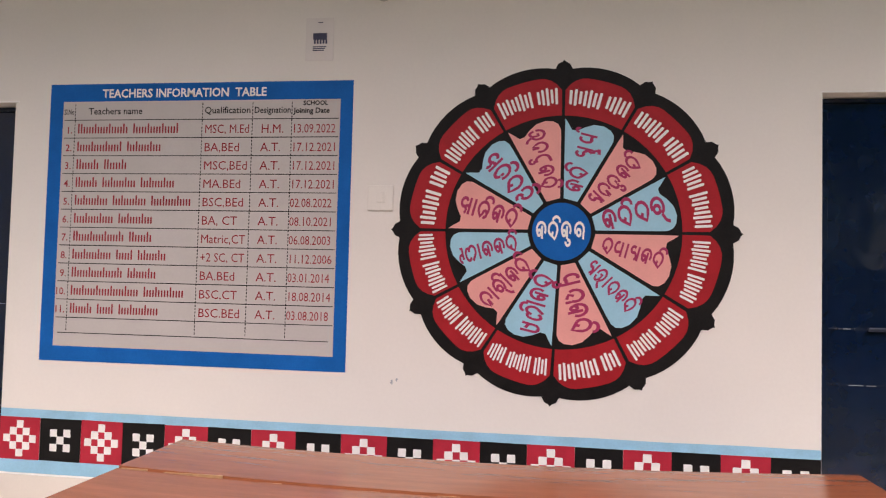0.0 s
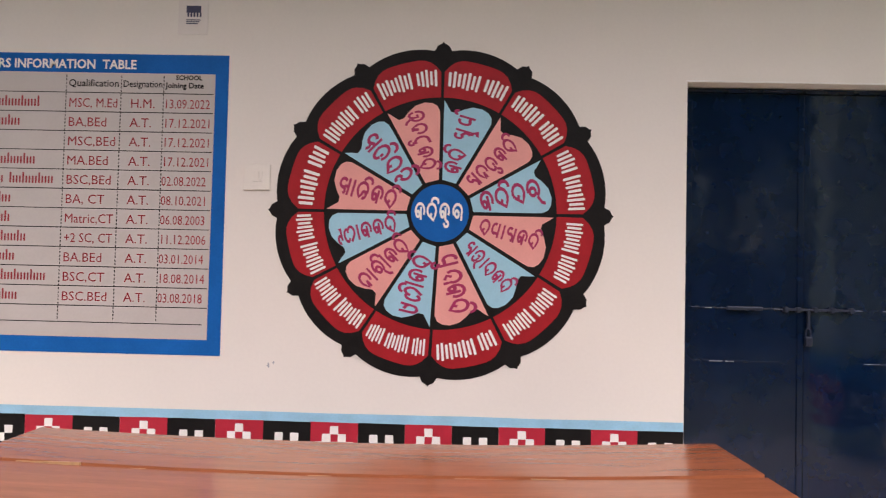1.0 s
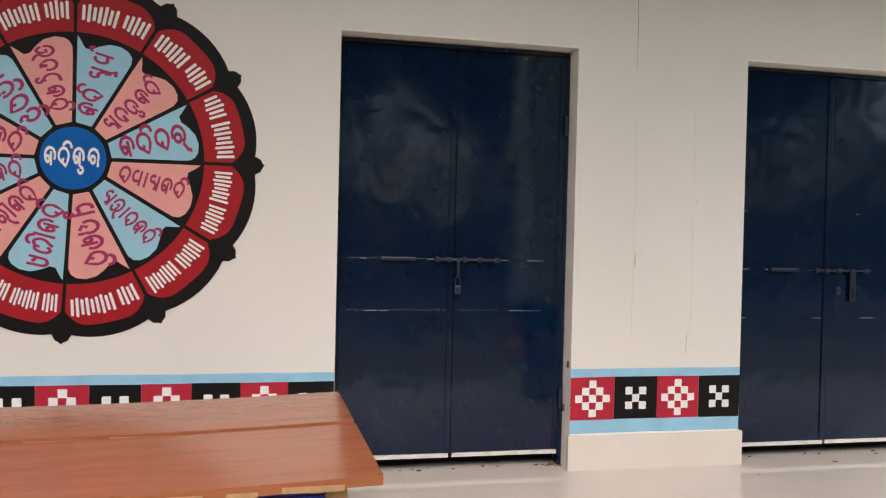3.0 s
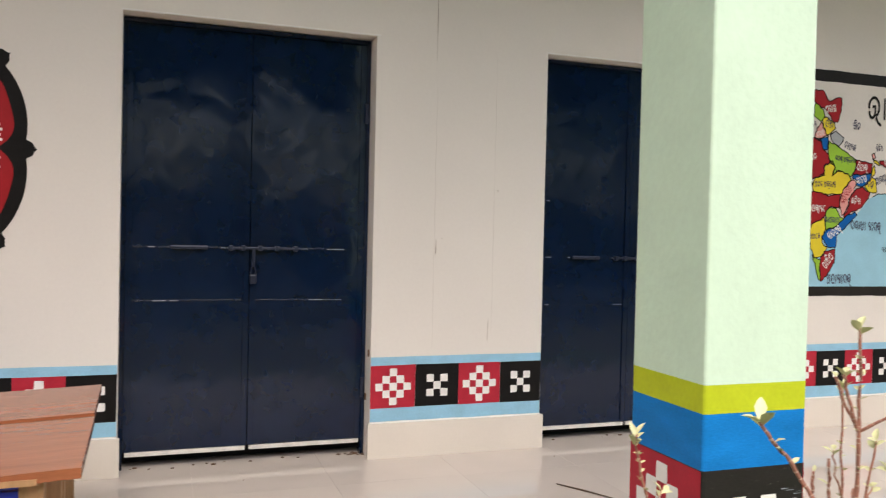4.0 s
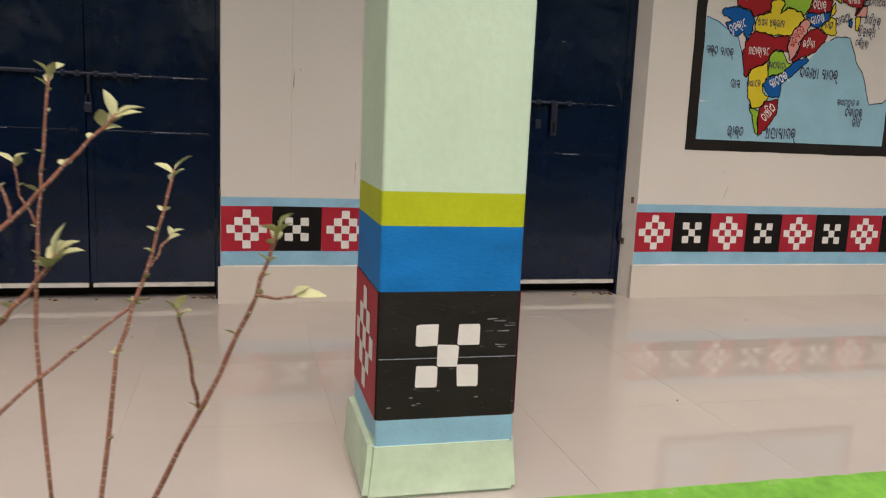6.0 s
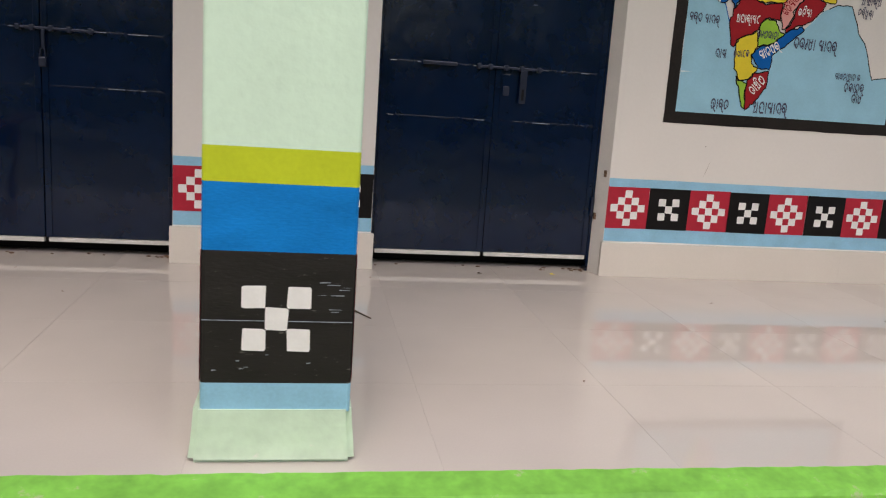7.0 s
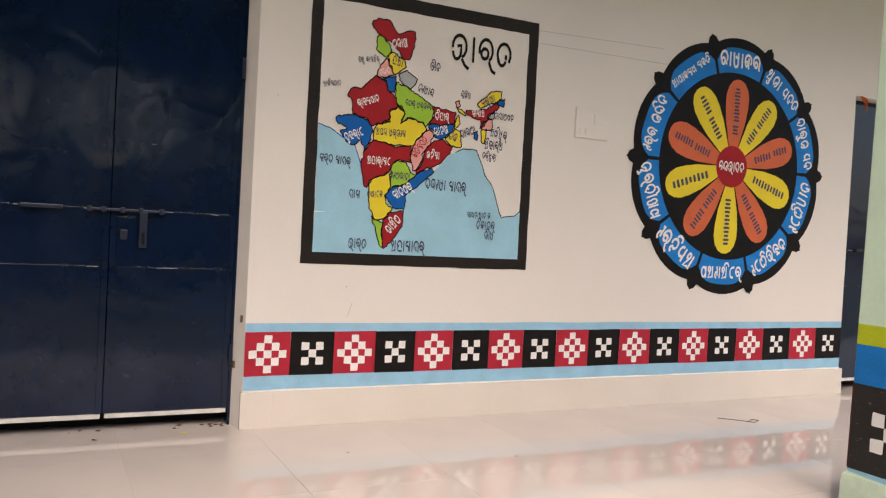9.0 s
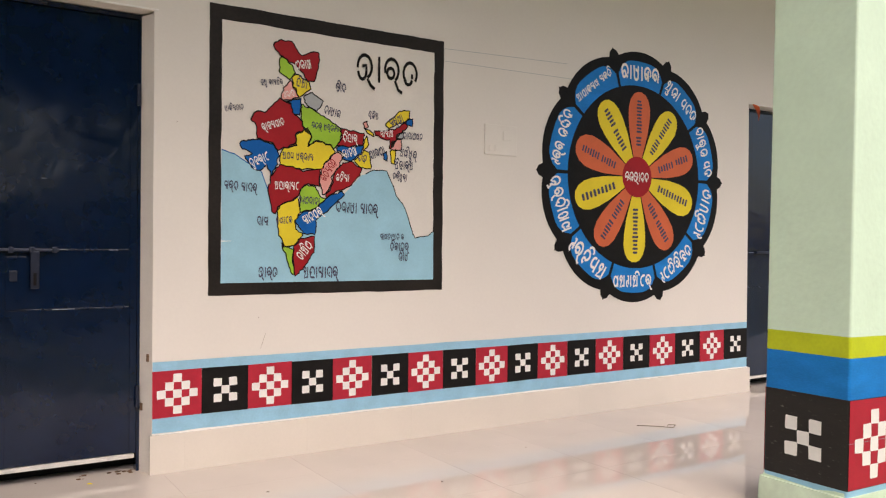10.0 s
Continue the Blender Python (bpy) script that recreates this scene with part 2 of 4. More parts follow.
# added wall out of view; keeps skylight off the left end
tagged(obj("shade_wall_west", box(-4.95, -4.75, -2.6, WY - 0.002, -0.46, ROOF), WALL), "unseen whitewashed wall added to cut the light from the left", "wall", kind="structure")
tagged(obj("ceiling", box(-7, 13, 1.45, WY + 0.26, ROOF, ROOF + 0.13), CEIL), "plain painted concrete verandah roof slab", "ceiling", kind="structure")
tagged(obj("beam", box(-7, 13, 1.98, 2.325, 3.60, ROOF), CEIL), "painted concrete beam over the columns", "beam", kind="structure")
bm = bmesh.new()
bmesh.ops.create_grid(bm, x_segments=60, y_segments=60, size=150)
for v in bm.verts:
    v.co.z = -0.45 + (0.0 if v.co.length < 12 else 0.25 * noise.noise(v.co * 0.08))
tagged(obj("ground", bm, SOIL), "bare earth schoolyard with thin grass", "ground", kind="structure")
# the kerb's painted mortar edge is uneven along its length
bm = bmesh.new()
rows = []
for k in range(641):
    x = -7 + 20 * k / 640
    n1, n2 = noise.noise(Vector((x * 9, 0, 4))), noise.noise(Vector((x * 37, 3, 4)))
    rows.append([bm.verts.new(p) for p in ((x, 1.822, -0.46), (x, 1.820 + 0.004 * n2, -0.03), (x, 1.828 + 0.005 * n1, -0.016 + 0.003 * n2), (x, 1.9155 + 0.006 * n1 + 0.003 * n2, 0.0025 + 0.002 * n2), (x, 1.926 + 0.006 * n1, -0.006))])
for r0, r1 in zip(rows, rows[1:]):
    for k in range(4):
        bm.faces.new((r0[k], r1[k], r1[k + 1], r0[k + 1]))
tagged(obj("verandah_edge", bm, P_KERB), "rough green painted edge of the verandah", "plinth", kind="structure")
floor = empty("floor", "glossy cream vitrified floor tiles on the verandah", "floor", kind="structure")
part("floor_bed", box(-7, 13, 1.915, WY + 0.26, -0.46, -0.0012), GROUT, floor)
# ---- doors ----
def steel_door(x0, x1, variant):
    """A pair of painted steel leaves in a steel frame, shut, with bolts and scuffed weld lines."""
    d = empty("steel_door", "closed navy blue steel double door with slide bolts, scuffed", "door", "doors of the verandah")
    d.location = (x0, WY + 0.095, 0)
    w = x1 - x0 - (0.006 if x0 < 2.5 else 0.03)
    fr = 0.018
    part("door_frame", box(0, fr, -0.002, 0.06, 0.001, TOP - 0.006), DOOR, d)
    part("door_frame", box(w - fr, w, -0.002, 0.06, 0.001, TOP - 0.006), DOOR, d)
    part("door_frame", box(fr, w - fr, -0.002, 0.06, TOP - 0.026, TOP - 0.006), DOOR, d)
    mid = w / 2
    for k, (a, b) in enumerate(((fr + 0.002, mid - 0.002), (mid + 0.002, w - fr - 0.002))):
        dy = 0.0 if k == 0 else 0.004
        # sheet with a stiffening rim and a raised meeting stile
        leaf = part("door_leaf", box(a, b, dy, dy + 0.03, 0.085, TOP - 0.029, 0.003), DOOR, d)
        s0, s1 = (b - 0.028, b) if k == 0 else (a, a + 0.028)
        part("meeting_stile", box(s0, s1, dy - 0.008, dy - 0.0005, 0.086, TOP - 0.032, 0.002), DOOR, leaf)
        o0, o1 = (a, a + 0.03) if k == 0 else (b - 0.03, b)
        part("hinge_stile", box(o0, o1, dy - 0.006, dy - 0.0005, 0.086, TOP - 0.032, 0.002), DOOR, leaf)
        part("bottom_rail", box(a + 0.01, b - 0.006, dy - 0.003, dy + 0.02, 0.062, 0.083, 0.002), BARE, leaf, "bare pale bottom rail")
        # pressed seams where the sheets join, the paint rubbed off in streaks
        for z in ((0.80, 1.055, 1.34) if variant == 0 else (0.765, 1.030, 1.344)):
            if z < 1.2:
                part("seam", box(a + 0.032, b - 0.032, dy - 0.0035, dy - 0.0005, z - 0.0035, z + 0.0035, 0.001), DOOR, leaf)
            bm = bmesh.new()
            x = a + 0.04
            while x < b - 0.08:
                L = random.uniform(0.015, 0.10)
                if random.random() < (0.55 if z < 1.2 else 0.16):
                    box(x, min(x + L, b - 0.04), dy - 0.0045, dy - 0.0036, z - random.uniform(0.0005, 0.0018), z + random.uniform(0.0005, 0.002), bm=bm)
                x += L + random.uniform(0.01, 0.12)
            if len(bm.verts):
                part("scuff", bm, SCUFF, leaf, "rubbed bare streaks")
            else:
                bm.free()
    # long slide bolt across the meeting stiles
    bz = 1.055 if variant == 0 else 1.029
    bolt = part("slide_bolt", box(mid - 0.10, mid + 0.24, -0.026, -0.014, bz - 0.006, bz + 0.006, 0.004), STEEL, d, "dark steel slide bolt")
    for x in (mid - 0.09, mid - 0.03, mid + 0.05, mid + 0.13, mid + 0.22):
        part("bolt_staple", box(x - 0.009, x + 0.009, -0.032, -0.001, bz - 0.013, bz + 0.013, 0.003), STEEL, bolt)
    part("pull_handle", box(mid - 0.37, mid - 0.20, -0.030, -0.016, bz - 0.008, bz + 0.010, 0.005), STEEL, d, "dark steel pull handle")
    if variant == 0:
        part("bolt_tongue", box(mid + 0.010, mid + 0.024, -0.030, -0.012, bz - 0.09, bz - 0.006, 0.004), STEEL, d)
        lock = part("padlock", box(mid - 0.002, mid + 0.032, -0.040, -0.018, bz - 0.172, bz - 0.127, 0.007), STEEL, d, "small dark steel padlock")
        bm = bmesh.new()
        tube(bm, [(mid + 0.003, -0.029, bz - 0.129), (mid + 0.005, -0.029, bz - 0.095), (mid + 0.015, -0.029, bz - 0.085), (mid + 0.025, -0.029, bz - 0.095), (mid + 0.027, -0.029, bz - 0.129)], [0.0035] * 5, 6)
        part("shackle", bm, STEEL, lock)
    else:
        part("hasp", box(mid + 0.125, mid + 0.160, -0.024, -0.014, bz - 0.17, bz - 0.006, 0.003), STEEL, d)
        part("hasp_slot", box(mid + 0.136, mid + 0.149, -0.0265, -0.0235, bz - 0.155, bz - 0.10), P_SHADE_BLACK, d)
        part("keyhole_plate", box(mid + 0.045, mid + 0.075, -0.014, -0.004, bz - 0.135, bz - 0.09, 0.003), STEEL, d)
        part("lock_box", box(mid + 0.032, mid + 0.11, -0.0045, -0.0008, bz - 0.26, bz - 0.03, 0.001), DOOR, d)
    for z in (0.35, 1.75):
        bm = bmesh.new()
        tube(bm, [(w - fr, -0.016, z - 0.05), (w - fr, -0.016, z + 0.05)], [0.009, 0.009], 8)
        part("hinge", bm, STEEL, d)
    # dried dirt where the frame meets the floor
    bm = bmesh.new()
    for k in range(26):
        x = w - random.uniform(0.0, 0.10) if k % 2 else random.uniform(0, w)
        s = random.uniform(0.003, 0.010)
        bmesh.ops.create_icosphere(bm, subdivisions=1, radius=s, matrix=Matrix.Translation((x, random.uniform(-0.02, 0.04), s * 0.3)) @ Matrix.Diagonal((1.4, 1, 0.5, 1)))
    tagged(obj("dirt", bm, RUST), "dry dirt crumbs by the door frame", "dirt", kind="stuff").location = (x0, WY + 0.095, 0)
    return d


for n, (x0, x1) in enumerate(DOORS):
    steel_door(x0, x1, 0 if n in (0, 1) else 1)
# black sheets as painted shade of the rooms, seen in the gaps under the doors
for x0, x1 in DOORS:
    tagged(obj("room_shade_sheet", box(x0 + 0.002, x1 - 0.002, WY + 0.235, WY + 0.258, 0.001, TOP - 0.002), P_SHADE_BLACK), "black sheet standing in for the unlit room behind the door", "wall", kind="structure")

# ---- painted tribal border along the wall foot ----
def motif(cx, cz, s, red, y, parent, m=None, wob=0.0012):
    """White squares, each a piece: a pierced diamond on red, a five-spot cross on black. s is one small square."""
    if red:
        cells = [(0, 2), (-1, 1), (1, 1), (-2, 0), (0, 0), (2, 0), (-1, -1), (1, -1), (0, -2)]
        hx, step = 0.53 * s, s * 1.0
    else:
        cells = [(-1, 1), (1, 1), (0, 0), (-1, -1), (1, -1)]
        hx, step = 0.515 * s, s * 0.985
    for i, j in cells:
        bm = bmesh.new()
        flat(bm, rounded(cx + i * step - hx, cx + i * step + hx, cz + j * step - hx, cz + j * step + hx, 0.09 * s, wob), y - 0.00003 * (i + 2 * j))
        if m:
            bm.transform(m)
        part("white_square", bm, P_WHITE, parent)


def border(x0, x1, count, last=1.0, first_red=True):
    b = empty("painted_border", "light blue striped border of red and black squares with white motifs", "wall painting", "painted borders")
    bm = bmesh.new()
    n = 24
    for k in range(n):  # uneven hand-painted stripe edges
        a, c = x0 + (x1 - x0) * k / n, x0 + (x1 - x0) * (k + 1) / n
        e = lambda x, s: 0.0035 * noise.noise(Vector((x * 3, s, 0)))
        flat(bm, [(a, 0.468), (c, 0.468), (c, 0.515 + e(c, 1)), (a, 0.515 + e(a, 1))], WY - 0.002)
    part("upper_stripe", bm, P_LBLUE, b)
    bm = bmesh.new()
    for k in range(n):
        a, c = x0 + (x1 - x0) * k / n, x0 + (x1 - x0) * (k + 1) / n
        e = lambda x, s: 0.005 * noise.noise(Vector((x * 5, s, 7)))
        flat(bm, [(a, 0.186 + e(a, 2)), (c, 0.186 + e(c, 2)), (c, 0.262), (a, 0.262)], WY - 0.002)
    part("lower_stripe", bm, P_LBLUE, b)
    shares = [1 + (last - 1) * max(0.0, k - count * 0.4) / (count * 0.6) for k in range(count)]
    a = x0
    for k in range(count):
        red = (k % 2 == 0) == first_red
        w = (x1 - x0) * shares[k] / sum(shares)
        bm = bmesh.new()
        quad(bm, a, a + w, 0.255, 0.472, WY - 0.003, 0.0018)
        sq = part("square", bm, P_BAND if red else P_SHADE_BLACK, b)
        cz = 0.362
        motif(a + w / 2, cz, 0.037 if red else 0.038, red, WY - 0.0042, sq)
        a += w


border(-2.885, 1.168, 18, 0.92)
border(2.358, 3.303, 4)
border(4.517, 8.773, 18, 1.17)

# ---- columns ----
def column(x0, dz, first_red_left, lean=0.0, low=0.0):
    """A square column with painted bands; the squares alternate black and red round its faces."""
    c = empty("column", "pale mint concrete column with lime, blue and red and black painted bands", "column", "verandah columns")
    c.matrix_basis = pose(x0, 1.975, 0, 0, lean, 0)
    W_, D_ = 0.350, 0.358

    def ring(name, z0, z1, m, lab="", grow=0.0):
        bm = box(-grow, W_ + grow, -grow, D_ + grow, z0, z1)
        es = [e for e in bm.edges if abs(e.verts[0].co.z - e.verts[1].co.z) > 0.01]
        bmesh.ops.bevel(bm, geom=es, offset=0.010, segments=3, affect="EDGES", profile=0.5)
        return part(name, bm, m, c, lab)
    ring("shaft", 0.752 + dz, 3.602, P_MINT)
    ring("lime_band", 0.672 + dz, 0.752 + dz, P_LIME)
    ring("blue_band", 0.516 + dz, 0.672 + dz, P_COLBLUE)
    body = ring("patterned_band", 0.201 + dz + low, 0.516 + dz, P_COLBLACK)
    ring("light_blue_band", 0.13, 0.201 + dz + low, P_LBLUE)
    bm = box(-0.026, W_ + 0.016, -0.010, D_ + 0.02, -0.003, 0.150)
    top = [v for v in bm.verts if v.co.z > 0.1]
    for v in top:
        v.co.x = W_ / 2 + (v.co.x - W_ / 2) * 0.94
        v.co.y = D_ / 2 + (v.co.y - D_ / 2) * 0.965
    bmesh.ops.bevel(bm, geom=list(bm.edges), offset=0.014, segments=2, affect="EDGES")
    bmesh.ops.subdivide_edges(bm, edges=list(bm.edges), cuts=2, use_grid_fill=True)
    for v in bm.verts:
        v.co += Vector((noise.noise(v.co * 14), noise.noise(v.co * 14 + Vector((9, 0, 0))), 0)) * 0.004
    part("plinth", bm, P_PLINTH, c, "chipped mint plaster plinth")
    zc = 0.3585 + dz + low * 0.7

    def face(turn, off, width, red):
        # painted panel of one face, turned round the column's upright axis
        m = Matrix.Translation((W_ / 2, D_ / 2, 0)) @ Matrix.Rotation(radians(turn), 4, "Z")
        if red:
            bm = bmesh.new()
            quad(bm, -width / 2 + 0.004, width / 2 - 0.004, 0.203 + dz + low, 0.514 + dz, -off - 0.0015)
            bm.transform(m)
            part("red_panel", bm, P_BAND, body)
        motif(-0.004, zc, 0.052, red, -off - 0.003, body, m, 0.002)
    face(0, D_ / 2, W_, first_red_left is False)
    face(180, D_ / 2, W_, first_red_left is False)
    face(-90, W_ / 2, D_, first_red_left)
    face(90, W_ / 2, D_, first_red_left)
    # a scratched line across the painted band
    part("scratch", box(0.004, W_ - 0.004, -0.0022, -0.0005, 0.352 + dz, 0.3535 + dz), SCUFF, body)
    # dry-brush scuffs in the black paint
    bm = bmesh.new()
    for k in range(15):
        x, z = (random.uniform(0.25, 0.33), random.uniform(0.37, 0.46)) if k < 8 else (random.uniform(0.02, 0.32), random.uniform(0.215, 0.285))
        w = random.uniform(0.008, 0.04) if k < 8 else random.uniform(0.004, 0.012)
        quad(bm, x, min(x + w, W_ - 0.012), z + dz, z + dz + random.uniform(0.001, 0.0025), -0.0011, 0.0008)
    tagged(part("scuff", bm, SCUFF, body, "rubbed pale brush marks"), kind="stuff")
    return c


column(2.754, 0.0, True)
column(6.528, -0.017, False, 1.2, -0.025)

# ---- wall paintings ----
def polar(cx, cz, r, a):
    # hand-drawn spokes drift a little: the lower half of one wheel, all of the other
    s = math.sin(radians(a))
    a -= 2.8 * max(0.0, -s) if cx < 4 else 2.4 * abs(s)
    return cx + r * math.cos(radians(a)), cz + r * math.sin(radians(a))


def sector(cx, cz, r0, r1, a0, a1, n=10, corner=0.0):
    """A ring segment; corner rounds its outer corners by that many degrees and metres."""
    pts = [polar(cx, cz, r0, a0 + (a1 - a0) * k / n) for k in range(n + 1)]
    out = []
    for k in range(n + 1):
        u = k / n
        edge = min(u, 1 - u) * 2
        out.append(polar(cx, cz, r1 - corner * (1 - min(1, edge * 1.6)) ** 2.4, a0 + (a1 - a0) * u))
    return pts + out[::-1]


def disc(cx, cz, r, n=40, wob=0.0):
    return [polar(cx, cz, r * (1 + wob * math.sin(5 * k)), 360 * k / n) for k in range(n)]


def wheel_outline(cx, cz, r, bulge, step, a0):
    pts = []
    for k in range(round(360 / step)):
        for j in range(10):
            u = j / 10
            pts.append(polar(cx, cz, r + bulge * math.sin(math.pi * u) ** 0.7, a0 + step * (k + u)))
    return pts


def tips(parent, cx, cz, r, out, half, step, a0, y):
    for k in range(round(360 / step)):
        bm = bmesh.new()
        a = a0 + step * k
        pts = []
        for u in (-1, -0.9, -0.55, -0.15, 0, 0.15, 0.55, 0.9, 1):
            h = out * 0.86 * (1 - abs(u) ** 3.2) if abs(u) > 0.2 else out * (1.05 - abs(u))
            pts.append(polar(cx, cz, r + h, a + half * u * (1.0 if abs(u) != 0.9 else 0.98)))
        flat(bm, pts + [polar(cx, cz, r - 0.05, a + half * 0.8), polar(cx, cz, r - 0.05, a - half * 0.8)], y)
        part("rim_tip", bm, P_SHADE_BLACK, parent)


def poet_wheel(cx, cz):
    w = empty("mural_wheel", "painted twelve-petal wheel, crimson rim, pink and sky blue petals", "wall painting")
    bm = bmesh.new()
    flat(bm, wheel_outline(cx, cz, 0.770, 0.030, 30, 0), WY - 0.002)
    part("black_ground", bm, P_SHADE_BLACK, w)
    tips(w, cx, cz, 0.765, 0.058, 3.6, 30, 0, WY - 0.0026)
    for k in range(12):
        a = 30 * k
        bm = bmesh.new()
        flat(bm, sector(cx, cz, 0.556, 0.742, a + 0.7, a + 29.3, 14, 0.062), WY - 0.0032)
        part("rim_petal", bm, P_RED, w)
        bm = bmesh.new()
        # inner petal: a wedge with one rounded and one waved shoulder
        pts = [polar(cx, cz, 0.16, a + 3), polar(cx, cz, 0.16, a + 27)]
        prof = [(28.9, 0.45), (28.8, 0.49), (27.5, 0.515), (25, 0.530), (21, 0.537), (16, 0.530), (11.5, 0.508), (8, 0.487), (5, 0.489), (2.6, 0.522), (1.1, 0.542), (1.1, 0.46)]
        for d, r in prof[::-1]:
            pts.append(polar(cx, cz, r, a + 30 - d))
        flat(bm, pts, WY - 0.0034)
        part("inner_petal", bm, P_SKY if (k % 2 == 0) else P_PINK, w)
    bm = bmesh.new()
    flat(bm, disc(cx, cz, 0.152), WY - 0.0046)
    part("hub_ring", bm, P_SHADE_BLACK, w)
    bm = bmesh.new()
    flat(bm, disc(cx, cz, 0.138), WY - 0.0056)
    part("hub", bm, P_BLUE, w)
    return w


def science_wheel(cx, cz):
    w = empty("mural_wheel", "painted ten-petal wheel, blue rim, orange and yellow petals", "wall painting")
    bm = bmesh.new()
    flat(bm, wheel_outline(cx, cz, 0.79, 0.042, 36, 0), WY - 0.002)
    part("black_ground", bm, P_SHADE_BLACK, w)
    tips(w, cx, cz, 0.79, 0.068, 3.6, 36, 0, WY - 0.0026)
    for k in range(10):
        a = 36 * k
        bm = bmesh.new()
        flat(bm, sector(cx, cz, 0.606, 0.768, a + 1.0, a + 35.0, 14, 0.075), WY - 0.0032)
        part("rim_petal", bm, P_COLBLUE, w)
        m = a + 18
        bm = bmesh.new()
        pts = [polar(cx, cz, 0.11, m - 17), polar(cx, cz, 0.11, m + 17)]
        for r, h in ((0.30, 16.2), (0.40, 14.2), (0.47, 12.2), (0.52, 9.2), (0.553, 5.6), (0.566, 1.8)):
            pts.append(polar(cx, cz, r, m + h))
        for r, h in ((0.566, 1.8), (0.553, 5.6), (0.52, 9.2), (0.47, 12.2), (0.40, 14.2), (0.30, 16.2)):
            pts.append(polar(cx, cz, r, m - h))
        flat(bm, pts, WY - 0.0034)
        part("inner_petal", bm, P_ORANGE if k % 2 == 0 else P_YELLOW, w)
    bm = bmesh.new()
    flat(bm, disc(cx, cz, 0.135), WY - 0.0056)
    part("hub", bm, P_RED, w)
    return w


poets = poet_wheel(0.003, 1.478)
science = science_wheel(7.616, 1.528)

# the staff table painted on the wall
board = empty("staff_table", "blue framed painted staff information table on grey ground", "wall painting")
bm = bmesh.new()
quad(bm, -2.682, -1.033, 0.772, 2.221, WY - 0.002)
part("blue_frame", bm, P_BLUE, board)
bm = bmesh.new()
quad(bm, -2.605, -1.098, 0.848, 2.128, WY - 0.0032, 0.002)
panel = part("panel", bm, P_PANEL, board)

# the map's frame and sea
def wavering(x0, x1, z0, z1, much):
    """An upright rectangle with brushed, uneven edges."""
    n, pts = 26, []
    w = lambda u, e: much * noise.noise(Vector((u * 9, e * 7, 2))) + 0.5 * much * noise.noise(Vector((u * 31, e, 5)))
    for e, ((ax, az), (bx, bz)) in enumerate((((x0, z0), (x1, z0)), ((x1, z0), (x1, z1)), ((x1, z1), (x0, z1)), ((x0, z1), (x0, z0)))):
        for k in range(n):
            u = k / n
            d = w(u, e) if k else 0.0
            pts.append((ax + (bx - ax) * u + (d if e % 2 else 0), az + (bz - az) * u + (0 if e % 2 else d)))
    return pts


chart = empty("wall_map", "painted wall map with coloured states, pale sea and black frame", "wall painting")
bm = bmesh.new()
flat(bm, wavering(4.768, 6.088, 0.814, 2.210, 0.004), WY - 0.002)
part("black_frame", bm, P_FRAME, chart)
bm = bmesh.new()
flat(bm, wavering(4.828, 6.024, 0.876, 2.138, 0.006), WY - 0.0032)
part("land_ground", bm, P_CREAM, chart)

# ---- school desks ----
def desk(x0, x1, y0, y1, z, drop):
    d = empty("school_desk", "low long varnished wooden school desk with blue apron", "desk", "desks on the verandah")
    d.location = (x0, y0, 0)
    w, dp = x1 - x0, y1 - y0
    bm = bmesh.new()
    # the top, sagging between its ends, with a slightly wavering sawn edge
    sag = lambda v: 0.032 * 4 * (v / w) * (1 - v / w)
    n = 60
    rows = []
    for yy in (0, 1):
        for zz in (z - 0.028, z):
            rows.append([bm.verts.new((w * k / n, (dp if yy else 0) + 0.004 * noise.noise(Vector((k * 0.9, yy * 5, drop))), zz - sag(w * k / n))) for k in range(n + 1)])
    a, b, c, e = rows
    for k in range(n):
        bm.faces.new((b[k], b[k + 1], e[k + 1], e[k]))
        bm.faces.new((a[k + 1], a[k], c[k], c[k + 1]))
        bm.faces.new((a[k], a[k + 1], b[k + 1], b[k]))
        bm.faces.new((c[k + 1], c[k], e[k], e[k + 1]))
    bm.faces.new((a[0], b[0], e[0], c[0]))
    bm.faces.new((a[n], c[n], e[n], b[n]))
    top = part("desktop", bm, WOOD, d)
    bm = bmesh.new()
    x = 0.01
    while x < w - 0.05:
        L = random.uniform(0.05, 0.22)
        box(x, min(x + L, w - 0.01), -0.0062, -0.0045 + 0.004, z - 0.026 - sag(x), z - random.uniform(0.006, 0.016) - sag(x), bm=bm)
        x += L + random.uniform(0.02, 0.10)
    tagged(part("raw_edge", bm, RAW, top, "bare splintered sawn edge"), kind="stuff")
    for x in (0.09, w / 2, w - 0.12):
        for y in (0.04, dp - 0.09):
            part("leg", box(x - 0.03, x + 0.03, y, y + 0.05, 0.0, z - 0.029 - sag(x), 0.004), RAW, d)
    part("apron", box(0.12, w - 0.15, 0.045, 0.063, z - 0.22, z - 0.062, 0.003), DESKBLUE, d, "glossy blue painted apron")
    part("apron", box(0.12, w - 0.15, dp - 0.083, dp - 0.065, z - 0.22, z - 0.062, 0.003), DESKBLUE, d, "glossy blue painted apron")
    part("stretcher", box(0.12, w - 0.15, dp / 2 - 0.02, dp / 2 + 0.02, 0.10, 0.14, 0.004), RAW, d)
    return d


for x, y, w, dp in ((-1.535, 2.345, 2.70, 0.605), (-1.550, 2.968, 2.70, 0.512)):
    one = desk(0, w, 0, dp, 0.527 if y < 2.5 else 0.533, y)
    one.matrix_basis = pose(x, y, 0, 0, 0, 1.1)

